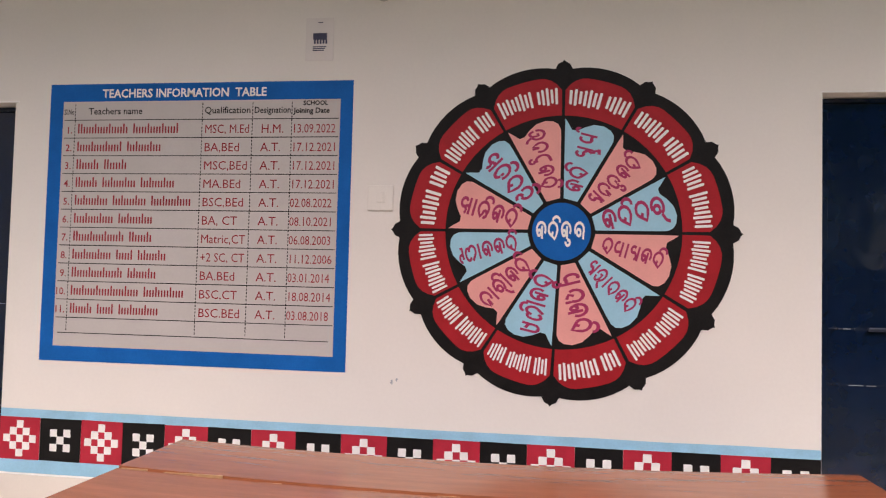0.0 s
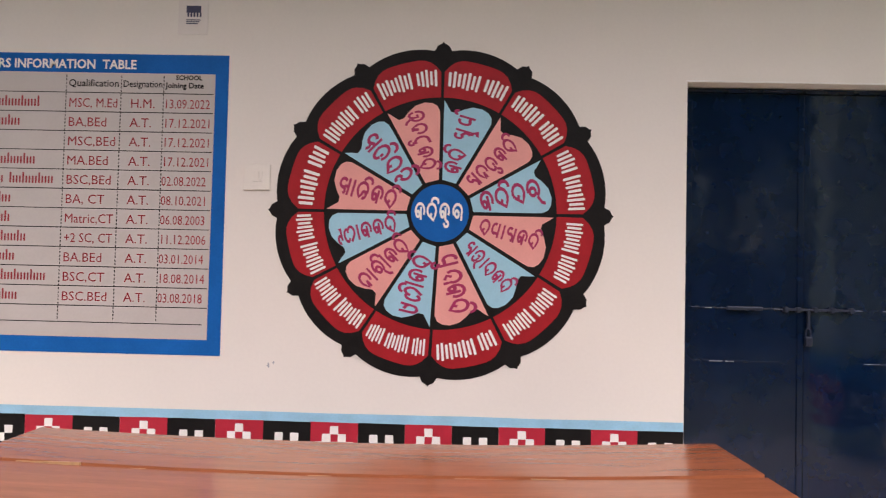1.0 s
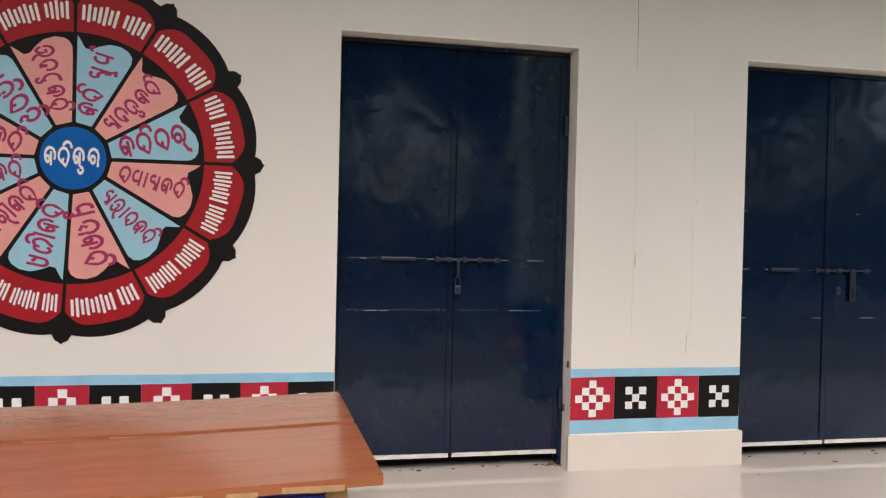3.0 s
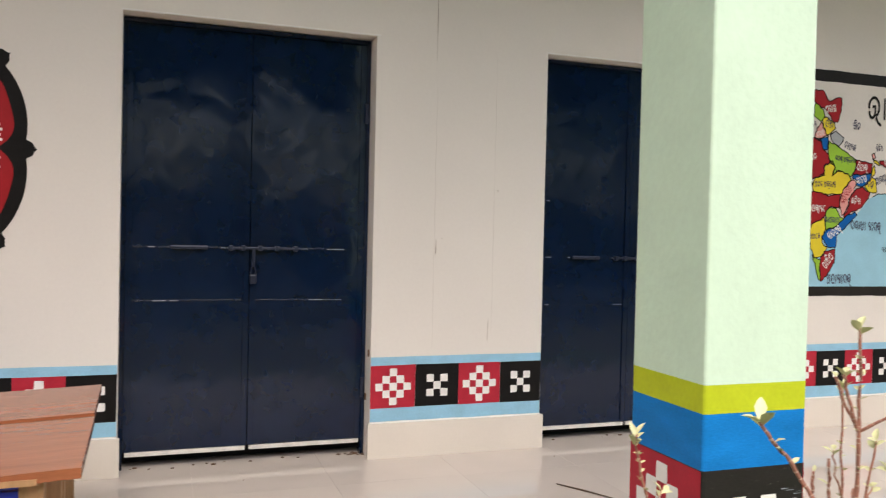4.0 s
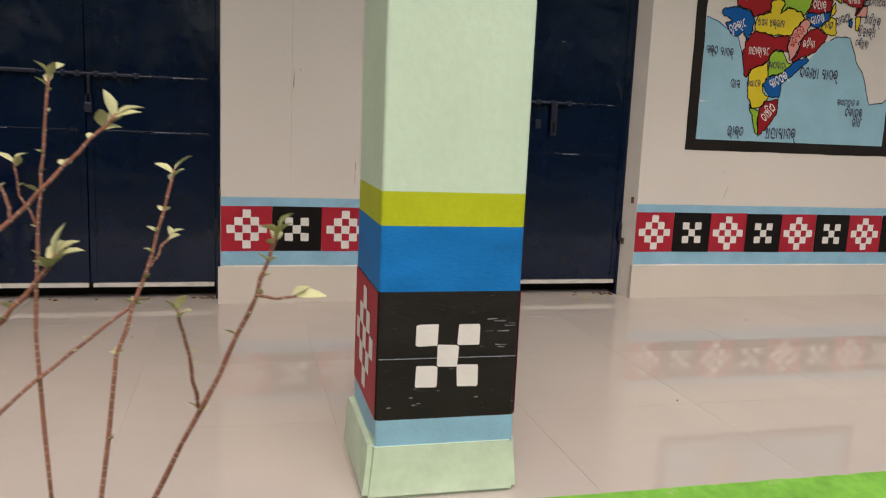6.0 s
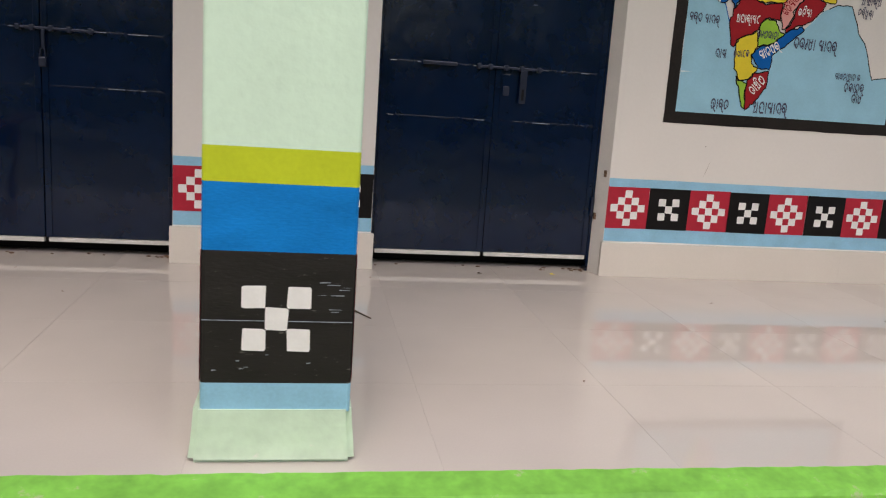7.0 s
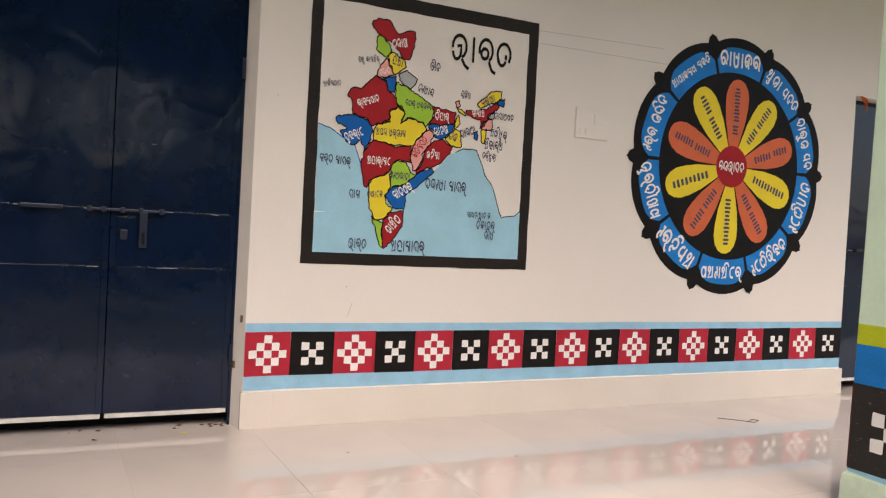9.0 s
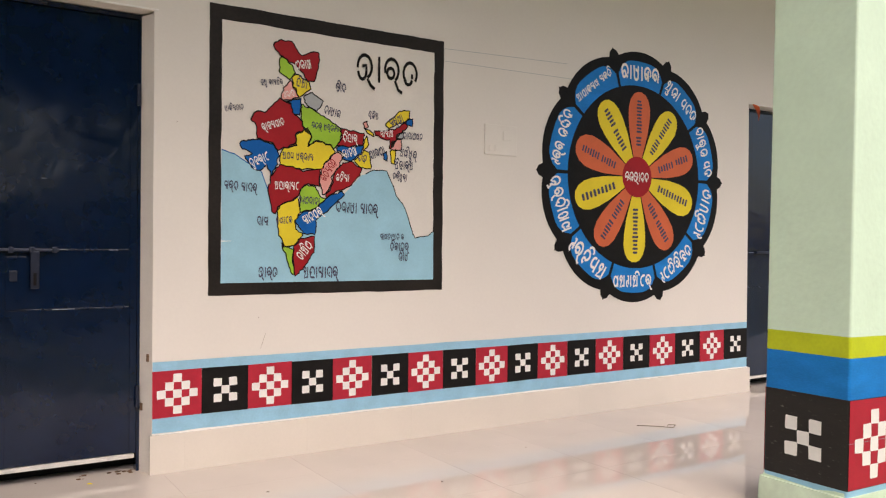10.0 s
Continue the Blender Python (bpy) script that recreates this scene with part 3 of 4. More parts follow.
# ---- small fixtures ----
def switchboard(x0, x1, z0, z1, mats, keys):
    s = empty("switchboard", "small white plastic switchboard on the wall", "switch", "switchboards")
    s.location = (x0, WY, z0)
    w, h = x1 - x0, z1 - z0
    part("plate", box(0, w, -0.010, 0.0, 0, h, 0.004), mats, s)
    for kx, kz, kw, kh in keys:
        part("rocker", box(kx * w, (kx + kw) * w, -0.014, -0.0095, kz * h, (kz + kh) * h, 0.002), mats, s)
    return s


switchboard(-0.944, -0.815, 1.570, 1.695, PLASTIC, ((0.36, 0.32, 0.22, 0.42), (0.60, 0.32, 0.1, 0.42)))
switchboard(6.37, 6.605, 1.597, 1.775, PLASTIC, ((0.12, 0.12, 0.12, 0.2), (0.3, 0.12, 0.12, 0.2), (0.55, 0.5, 0.3, 0.3)))
note = empty("notice", "small clear-taped paper notice with a dark print", "notice")
part("sheet", box(-1.289, -1.143, WY - 0.003, WY, 2.322, 2.540, 0.001), PAPER, note)
bm = bmesh.new()
quad(bm, -1.25, -1.178, 2.428, 2.462, WY - 0.0045)
for k in range(5):
    quad(bm, -1.245 + 0.015 * k, -1.236 + 0.015 * k, 2.408, 2.428, WY - 0.0045)
for k in range(3):
    quad(bm, -1.25, -1.18 - 0.006 * k, 2.390 - 0.009 * k, 2.395 - 0.009 * k, WY - 0.0045)
quad(bm, -1.225, -1.20, 2.514, 2.518, WY - 0.0045)
tagged(part("print", bm, INK, note), kind="stuff")
holder = empty("lamp_holder", "grey plastic angled lamp holder without bulb", "lamp")
bm = bmesh.new()
tube(bm, [(-0.89, WY, 2.655), (-0.89, WY - 0.03, 2.655)], [0.04, 0.036], 20)
part("rose", bm, PLASTIC2, holder)
bm = bmesh.new()
tube(bm, [(-0.89, WY - 0.028, 2.655), (-0.89, WY - 0.055, 2.648), (-0.89, WY - 0.09, 2.628)], [0.02, 0.021, 0.021], 16)
part("socket", bm, PLASTIC2, holder)

# hairline cracks in the plaster
def crack(x, z0, z1, width=0.0022, lean=0.0):
    bm = bmesh.new()
    n = max(4, int((z1 - z0) / 0.05))
    L, R = [], []
    for k in range(n + 1):
        u = k / n
        z = z0 + (z1 - z0) * u
        o = x + lean * u + 0.004 * noise.noise(Vector((x * 7, z * 9, 0)))
        t = width * (0.35 + abs(noise.noise(Vector((z * 11, x, 3)))) * 1.6) * min(1, 6 * u, 6 * (1 - u)) + 0.0002
        L.append((o - t / 2, z))
        R.append((o + t / 2, z))
    flat(bm, L + R[::-1], WY - 0.0016)
    return tagged(obj("crack", bm, CRACK), "hairline crack in the whitewashed plaster", "crack")


for x, z0, z1, w in ((2.675, 2.03, 2.7, 0.004), (2.68, 0.55, 1.95, 0.0008), (2.69, 1.03, 1.12, 0.006), (3.01, 0.6, 2.1, 0.0008), (2.99, 0.58, 0.70, 0.003)):
    crack(x, z0, z1, w)
crack(5.03, 0.545, 0.63, 0.003, 0.03)

# ---- lettering ----
# strokes of the Odia letters: a = arc (cx cy rx ry from to), l = line (x y x y ...); the body fills 0..1
ARCH = "a .46 .56 .42 .42 215 -35"
STROKES = {
    "ka": (1.0, ARCH + "|a .26 .36 .15 .17 0 360|l .54 .78 .54 .0|l .54 .38 .4 .36"),
    "ba": (1.0, ARCH + "|l .82 .34 .64 .0 .12 .34|l .34 .2 .46 .42"),
    "la": (1.05, "a .28 .45 .24 .4 60 330|a .68 .6 .3 .36 180 -60|l .85 .3 .6 .0"),
    "lla": (1.0, ARCH + "|a .4 .4 .18 .2 0 360|l .82 .3 .82 .0"),
    "da": (1.0, ARCH + "|l .1 .35 .3 .1 .45 .3|a .62 .28 .17 .2 180 -120"),
    "ra": (1.0, "a .45 .55 .42 .44 -60 200|a .38 .42 .22 .2 0 360|l .65 .15 .85 -.2 1.1 -.3"),
    "ta": (1.0, "a .48 .5 .42 .44 -40 230|a .36 .3 .24 .24 170 350|l .6 .3 .6 .5"),
    "na": (0.95, ARCH + "|l .12 .35 .3 .05 .5 .45|l .5 .45 .5 .0"),
    "sa": (1.0, "a .3 .72 .22 .22 40 330|a .36 .28 .28 .26 120 -60|l .78 1 .78 .0|l .5 .45 .78 .3"),
    "ma": (1.0, "a .26 .75 .18 .2 0 360|l .36 .58 .1 .0 .62 .12|l .74 1 .74 .0"),
    "pa": (0.95, "l .1 1 .16 .2|a .42 .26 .26 .24 180 360|l .68 .26 .68 1|l .68 .6 .3 .75"),
    "bha": (1.05, "a .45 .55 .42 .44 -70 190|a .3 .35 .24 .3 180 360|l .54 .35 .54 .6 .3 .55|l .6 .1 .8 -.15 1.05 -.28"),
    "ga": (0.95, ARCH + "|l .46 .5 .3 .25 .6 .1|l .84 .3 .84 .0"),
    "ha": (1.0, ARCH + "|a .34 .3 .22 .24 90 270|l .34 .06 .9 .06"),
    "ja": (1.0, ARCH + "|a .5 .42 .16 .16 0 300|l .2 .1 .8 .06"),
    "ya": (0.95, "a .34 .6 .26 .34 60 300|l .36 .3 .72 .3|l .72 1 .72 .0"),
    "dda": (0.95, "a .46 .62 .36 .34 200 -90|a .42 .2 .24 .18 80 270"),
    "tta": (0.9, "a .5 .5 .36 .44 70 300|l .5 .94 .85 1"),
    "pha": (1.0, "l .1 1 .16 .2|a .42 .26 .26 .24 180 400|l .68 .26 .68 1"),
    "tha": (0.95, "a .42 .5 .3 .42 20 340|l .76 1 .76 .0"),
    "ca": (0.95, ARCH + "|a .46 .34 .26 .26 120 -150"),
    "nga": (1.0, ARCH + "|a .36 .4 .2 .18 90 -150|l .5 .2 .84 .3 .7 .0"),
    "A": (0.95, "a .34 .66 .26 .26 30 330|a .34 .22 .22 .2 120 -60|l .56 .5 .78 .5|l .8 1 .8 .0"),
    "u_": (1.0, ARCH + "|a .4 .3 .24 .22 160 -90|l .9 .4 1.0 .2"),
    "i": (0.0, "a -.36 1.06 .34 .26 175 -20"),
    "ii": (0.3, "a -.36 1.06 .34 .26 175 -20|l .12 1.1 .12 .0"),
    "aa": (0.35, "l .14 1 .14 .0"),
    "u": (0.0, "a -.5 -.2 .2 .17 110 -200"),
    "uu": (0.0, "a -.5 -.2 .22 .17 110 -100|l -.45 -.36 -.1 -.3"),
    "e": (0.5, "a .22 .28 .17 .24 -20 290|l .38 .3 .38 .98 .2 .9"),
    "nna": (1.0, "a .3 .5 .24 .36 30 330|l .54 .5 .54 .85|l .8 1 .8 .0|l .54 .3 .8 .3"),
    "kha": (1.0, "a .3 .62 .24 .32 -30 250|a .34 .2 .2 .2 150 400|l .78 1 .78 .0|l .5 .4 .78 .4"),
    "jha": (1.05, "a .3 .6 .24 .36 60 330|l .5 .5 .9 .5|a .7 .28 .2 .24 90 -160|l .82 1 .82 .5"),
    "nja": (1.05, "a .34 .6 .28 .36 20 320|a .72 .36 .22 .3 100 -170|l .3 .2 .9 .0"),
    "cha": (1.0, ARCH + "|a .36 .3 .2 .22 0 360|l .56 .3 .84 .1"),
    "o": (1.0, "a .45 .5 .38 .44 -50 250|a .45 .34 .18 .18 0 360"),
    "virama": (0.0, "l -.2 .1 .05 -.2"),
    "reph": (0.0, "a -.1 1.15 .16 .14 200 -30"),
    " ": (0.45, ""),
}


def ribbon(bm, pts, t, y, m):
    n = len(pts)
    L, R = [], []
    for k, p in enumerate(pts):
        a, b = Vector(pts[max(0, k - 1)]), Vector(pts[min(n - 1, k + 1)])
        d = (b - a).normalized()
        s = Vector((-d.y, d.x)) * t / 2
        for side, sg in ((L, 1), (R, -1)):
            q = m @ Vector((p[0] + sg * s.x, 0, p[1] + sg * s.y))
            side.append(bm.verts.new((q.x, y, q.z)))
    for k in range(n - 1):
        bm.faces.new((R[k], R[k + 1], L[k + 1], L[k]))


def letters(text, cx, cz, turn, height, y, material, parent, thick=0.15, squeeze=0.85, fit=None, name="lettering"):
    """Hand-painted Odia word centred on (cx, cz), turned by that many degrees."""
    words = text.split()
    width = sum(STROKES[" " if w == "_" else w][0] + 0.12 for w in words)
    h = height if fit is None else min(height, fit / (width * squeeze))
    m = Matrix.Translation((cx, 0, cz)) @ Matrix.Rotation(radians(-turn), 4, "Y") @ Matrix.Diagonal((h * squeeze, 1, h, 1)) @ Matrix.Translation((-width / 2, 0, -0.5))
    bm = bmesh.new()
    x = 0.0
    for w in words:
        adv, strokes = STROKES[" " if w == "_" else w]
        for s in filter(None, strokes.split("|")):
            kind, *v = s.split()
            v = [float(q) for q in v]
            if kind == "a":
                ax, az, rx, rz, a0, a1 = v
                n = max(5, int(abs(a1 - a0) / 26))
                pts = [(x + ax + rx * math.cos(radians(a0 + (a1 - a0) * k / n)), az + rz * math.sin(radians(a0 + (a1 - a0) * k / n))) for k in range(n + 1)]
            else:
                pts = [(x + v[k], v[k + 1]) for k in range(0, len(v), 2)]
            y -= 0.000004
            ribbon(bm, pts, thick, y, m)
        x += adv + 0.12
    return tagged(part(name, bm, material, parent), kind="stuff")


def bars(cx, cz, turn, length, height, words, y, material, parent, arc=0.0, fine=1, foot=False):
    """A withheld or unreadable word: plain upright bars of its size and colour. arc bends the row round a wheel of that radius; fine is the bars to a letter; foot sets them on one base line."""
    total = sum(words) + (len(words) - 1) * 0.8
    u = length / total
    x = -length / 2
    bm = bmesh.new()
    for w in words:
        for k in range(w * fine):
            mid = x + u * (k + 0.5) / fine
            if arc:
                a = mid / arc
                px, pz, tilt = arc * math.sin(a), arc * (math.cos(a) - 1), -a
            else:
                px, pz, tilt = mid, 0.0, 0.0
            h = (k * 7 + w * 3) % 5 / 4
            hh = height * ((1.0 if k == 0 or h > 0.8 else 0.68) if foot else 0.72 + 0.28 * h)
            low = -height / 2 if foot else -hh / 2 + height * 0.06 * ((k * 3 + w) % 3 - 1)
            b = u / fine * (0.29 if fine == 1 else 0.27)
            m = Matrix.Translation((cx, 0, cz)) @ Matrix.Rotation(radians(-turn), 4, "Y") @ Matrix.Translation((px, 0, pz)) @ Matrix.Rotation(-tilt, 4, "Y")
            pts = [m @ Vector((p[0], 0, p[1])) for p in rounded(-b, b, low, low + hh, b * 0.6)]
            flat(bm, [(p.x, p.z) for p in pts], y)
        x += u * (w + 0.8)
    return tagged(part("lettering", bm, material, parent), kind="stuff")


def latin(text, x, z, h, y, material, parent, fit=None, align="LEFT", turn=0.0, bold=0.0):
    """Painted Latin lettering, its base line at z, from x on; h is the height of a capital."""
    cu = bpy.data.curves.new("lettering", "FONT")
    cu.body, cu.size, cu.resolution_u, cu.align_x, cu.offset = text, h / 0.69, 2, align, bold
    tmp = bpy.data.objects.new("lettering", cu)
    me = bpy.data.meshes.new_from_object(tmp)
    bpy.data.objects.remove(tmp)
    bpy.data.curves.remove(cu)
    xs = [v.co.x for v in me.vertices]
    k = min(1.0, fit / (max(xs) - min(xs))) if fit else 1.0
    me.transform(Matrix.Translation((x, y, z)) @ Matrix.Rotation(radians(-turn), 4, "Y") @ Matrix.Rotation(radians(90), 4, "X") @ Matrix.Diagonal((k, 1, 1, 1)))
    me.materials.append(material)
    ob = new("lettering", me)
    ob.parent = parent
    return tagged(ob, kind="stuff")


# poets' wheel: titles on the inner petals, withheld names on the rim
cx, cz = 0.003, 1.478
TITLES = ("ka ba i ba ra", "sa na ta u ka ba i", "ka ba i _ sa uu ya reph", "bha na tta u ka ba i", "A ta i ba dda i", "A aa da i ka ba i",
          "e la aa ka ka ba i", "na aa ra ii ka ba i", "pa la ii ka ba i", "ya u ga ka ba i", "sa bha aa ba ka ba i", "ba ya aa sa ka ba i")
for k, words in enumerate(TITLES):
    a = 15 + 30 * k
    px, pz = polar(cx, cz, 0.352, a)
    turn = a if -90 < ((a + 180) % 360) - 180 < 90 else a - 180
    letters(words, px, pz, turn, 0.102, WY - 0.0045, P_MAGENTA, poets, 0.19, 0.70, fit=0.30)
RIM = ((4, 6), (5, 4), (5, 4), (6, 4), (7, 3), (5, 3), (5, 6), (5, 6), (4, 5, 3), (7, 3), (6, 5), (5, 6))
for k, words in enumerate(RIM):
    a = 15 + 30 * k
    px, pz = polar(cx, cz, 0.645 if 0 < a < 180 else 0.650, a)
    up = 0 < a < 180
    bars(px, pz, a - 90 if up else a + 90, 0.292, 0.086, [round(w * 1.35) for w in words], WY - 0.0045, P_WHITE, poets, arc=0.65 if up else -0.65)
letters("ka ba i ka u lla", cx, cz + 0.005, 0, 0.125, WY - 0.0068, P_WHITE, poets, 0.18, 0.62, fit=0.235)

# science wheel
cx, cz = 7.616, 1.528
RIMWORDS = ("ba aa ra u da _ ya na", "ma u da aa _ ya na ta", "cha aa pa aa ka lla", "ma aa tha aa ka sa nna _ sa ka ta i", "e ra lla _ da nja i na", "da uu ra ba ii kha nna",
            "e ra dda i ya ma", "tha ma e aa ma i tta ra", "e tta la i bha i ja na", "e tta la i pha aa na")
for k, words in enumerate(RIMWORDS):
    a = 18 + 36 * k
    px, pz = polar(cx, cz, 0.69, a)
    up = 0 < a < 180
    letters(words, px, pz, a - 90 if up else a + 90, 0.105, WY - 0.0045, P_WHITE, science, 0.19, 0.72, fit=0.36)
for k in range(10):
    a = 18 + 36 * k
    px, pz = polar(cx, cz, 0.36, a)
    turn = a if -90 < ((a + 180) % 360) - 180 < 90 else a - 180
    bars(px, pz, turn, 0.31, 0.052, ((6, 5), (5, 7), (10, 3), (5, 6), (7, 6), (9,), (6, 6), (12,), (5, 7), (11,))[k], WY - 0.0045, INK, science)
letters("u_ da bha aa ba na", cx, cz, 0, 0.125, WY - 0.0068, P_WHITE, science, 0.18, 0.6, fit=0.22)

# the staff table
Y = WY - 0.0045
latin("TEACHERS INFORMATION  TABLE", -2.385, 2.148, 0.043, Y, P_WHITE, board, fit=0.90, bold=0.0015)
COLS = (-2.535, -1.826, -1.556, -1.348)
ROW0, PITCHZ, INX0, INX1 = 2.030, 0.0938, -2.595, -1.104
def rule(x0, x1, z0, z1):
    bm = bmesh.new()
    quad(bm, x0, x1, z0, z1, WY - 0.0041, 0.0006)
    part("ruled_line", bm, P_SHADE_BLACK, board)


for k in range(12):
    z = ROW0 - PITCHZ * k
    rule(INX0, INX1, z - 0.0022, z + 0.0018)
rule(INX0 + 0.01, INX1 - 0.02, ROW0 - PITCHZ * 11 - 0.082, ROW0 - PITCHZ * 11 - 0.078)
for x in COLS:  # dotted uprights
    bm = bmesh.new()
    z = 2.115
    while z > ROW0 - PITCHZ * 11 - 0.07:
        quad(bm, x - 0.0022, x + 0.0022, z - 0.011, z, WY - 0.0042, 0.0006)
        z -= 0.0175
    tagged(part("dotted_line", bm, P_SHADE_BLACK, board), kind="stuff")
HEADS = (("Sl.No", -2.598, 0.028, 0.055), ("Teachers name", -2.46, 0.034, 0.34), ("Qualification", -1.815, 0.034, 0.245), ("Designation", -1.548, 0.032, 0.19))
for text, x, h, wdt in HEADS:
    latin(text, x, 2.060, h, Y, P_SHADE_BLACK, board, fit=wdt, bold=0.0005)
latin("SCHOOL", -1.29, 2.098, 0.022, Y, P_SHADE_BLACK, board, fit=0.14, bold=0.001)
latin("Joining Date", -1.338, 2.058, 0.026, Y, P_SHADE_BLACK, board, fit=0.23, bold=0.001)
STAFF = (((9, 8), "MSC, M.Ed", "H.M.", "13.09.2022"), ((8, 6), "BA,BEd", "A.T.", "17.12.2021"), ((4, 4), "MSC,BEd", "A.T.", "17.12.2021"),
         ((4, 6, 6), "MA.BEd", "A.T.", "17.12.2021"), ((6, 6, 7), "BSC,BEd", "A.T.", "02.08.2022"), ((7, 6), "BA, CT", "A.T.", "08.10.2021"),
         ((9, 4), "Matric,CT", "A.T.", "06.08.2003"), ((7, 3, 5), "+2 SC, CT", "A.T.", "11.12.2006"), ((9, 5), "BA.BEd", "A.T.", "03.01.2014"),
         ((12, 7), "BSC,CT", "A.T.", "18.08.2014"), ((4, 3, 7), "BSC.BEd", "A.T.", "03.08.2018"))
for k, (name_bars, quali, desig, joined) in enumerate(STAFF):
    z = ROW0 - PITCHZ * (k + 1) + 0.022
    latin(f"{k + 1}.", COLS[0] - 0.012, z + 0.002, 0.036, Y, P_TEXTRED, board, align="RIGHT", fit=0.05, bold=0.0005)
    length = min(0.67, 0.031 * sum(name_bars) + 0.02 * len(name_bars))
    bars(-2.52 + length / 2, z + 0.027, 0, length, 0.052, name_bars, Y, P_TEXTRED, board, fine=2, foot=True)
    latin(quali, -1.812, z, 0.044, Y, P_TEXTRED, board, fit=0.235)
    latin(desig, -1.51, z, 0.044, Y, P_TEXTRED, board, fit=0.115)
    latin(joined, -1.345, z, 0.044, Y, P_TEXTRED, board, fit=0.215)

# ---- the map ----
MAPCOL = {"red": P_RED, "green": P_GREEN, "yellow": P_YELLOW, "pink": P_PINK, "grey": P_GREY, "blue": P_BLUE}
MX, MZ = 4.828, 0.873


def coast(text, rough=0.006, n=3):
    """Corner points joined by hand-wavering edges."""
    p = [tuple(float(v) for v in q.split(",")) for q in text.split()]
    pts = []
    for a, b in zip(p, p[1:] + p[:1]):
        for k in range(n):
            u = k / n
            x, z = a[0] + (b[0] - a[0]) * u, a[1] + (b[1] - a[1]) * u
            w = rough * min(1, 25 * math.dist(a, b)) * (k > 0)
            pts.append((MX + x + w * noise.noise(Vector((x * 40, z * 40, 1))), MZ + z + w * noise.noise(Vector((x * 40, z * 40, 8)))))
    return pts


def region(colour, text):
    pts = coast(text, 0.011, 5)
    bm = bmesh.new()
    flat(bm, pts, WY - 0.0056)
    state = part("state", bm, MAPCOL[colour], chart)
    bm = bmesh.new()
    ribbon(bm, pts + pts[:1], 0.006, WY - 0.0062, Matrix.Identity(4))
    part("outline", bm, P_SHADE_BLACK, state)
    return state


region("red", "0.256,1.173 0.286,1.205 0.351,1.208 0.406,1.144 0.491,1.172 0.504,1.134 0.476,1.023 0.439,1.018 0.402,1.065 0.353,1.103 0.288,1.133")
region("green", "0.288,1.111 0.305,1.130 0.353,1.092 0.372,1.050 0.343,1.015 0.289,1.045")
region("yellow", "0.354,1.031 0.390,1.046 0.445,1.014 0.458,0.981 0.416,0.948 0.398,0.932 0.367,0.971")
region("pink", "0.297,0.919 0.310,0.970 0.349,1.011 0.373,0.977 0.392,0.935 0.345,0.913")
region("grey", "0.422,0.943 0.464,0.965 0.525,0.926 0.491,0.871 0.454,0.885 0.423,0.910")
region("blue", "0.321,0.899 0.356,0.916 0.404,0.930 0.396,0.840 0.364,0.848 0.351,0.891")
region("red", "0.144,0.799 0.172,0.840 0.223,0.845 0.291,0.918 0.351,0.897 0.364,0.848 0.412,0.813 0.419,0.769 0.378,0.737 0.384,0.687 0.325,0.672 0.278,0.663 0.254,0.694 0.174,0.709 0.173,0.764")
region("green", "0.405,0.897 0.454,0.885 0.503,0.861 0.567,0.827 0.631,0.792 0.619,0.722 0.588,0.685 0.531,0.715 0.481,0.723 0.445,0.686 0.462,0.744 0.419,0.785 0.406,0.841")
region("yellow", "0.325,0.672 0.378,0.703 0.377,0.748 0.443,0.782 0.462,0.744 0.439,0.686 0.494,0.724 0.569,0.707 0.595,0.674 0.558,0.625 0.521,0.577 0.423,0.571 0.375,0.574 0.297,0.586 0.296,0.642")
region("blue", "0.090,0.681 0.129,0.697 0.197,0.703 0.255,0.688 0.278,0.660 0.291,0.630 0.268,0.562 0.246,0.528 0.227,0.582 0.193,0.552 0.148,0.566 0.113,0.618 0.152,0.632 0.102,0.650")
region("red", "0.624,0.798 0.683,0.785 0.761,0.780 0.756,0.721 0.710,0.703 0.607,0.704 0.632,0.746")
region("blue", "0.607,0.698 0.756,0.718 0.744,0.673 0.686,0.628 0.634,0.636 0.659,0.667 0.608,0.675")
region("yellow", "0.775,0.769 0.789,0.723 0.763,0.686 0.797,0.677 0.803,0.594 0.745,0.596 0.705,0.635 0.753,0.674 0.762,0.733")
region("pink", "0.570,0.649 0.608,0.669 0.634,0.654 0.622,0.606 0.578,0.546 0.579,0.500 0.549,0.453 0.524,0.446 0.510,0.531 0.521,0.577")
region("red", "0.634,0.607 0.686,0.628 0.745,0.596 0.740,0.555 0.675,0.493 0.599,0.466 0.549,0.430 0.542,0.452 0.579,0.517 0.597,0.570")
region("red", "0.291,0.586 0.375,0.574 0.423,0.560 0.509,0.577 0.510,0.485 0.486,0.490 0.449,0.499 0.407,0.469 0.395,0.435 0.295,0.381 0.272,0.341 0.254,0.351 0.235,0.483 0.246,0.528 0.274,0.557")
region("green", "0.401,0.463 0.430,0.493 0.486,0.484 0.511,0.440 0.543,0.424 0.488,0.376 0.403,0.350")
region("blue", "0.373,0.310 0.415,0.351 0.488,0.370 0.561,0.442 0.637,0.468 0.650,0.451 0.563,0.373 0.489,0.313 0.484,0.239 0.417,0.243 0.392,0.288")
region("yellow", "0.283,0.375 0.389,0.429 0.403,0.350 0.373,0.305 0.392,0.260 0.417,0.232 0.381,0.186 0.316,0.175 0.285,0.275")
region("red", "0.393,0.215 0.484,0.233 0.480,0.147 0.450,0.107 0.420,0.062 0.378,0.029 0.365,0.096 0.370,0.175")
region("green", "0.304,0.197 0.334,0.175 0.370,0.164 0.372,0.034 0.347,0.074 0.322,0.152")
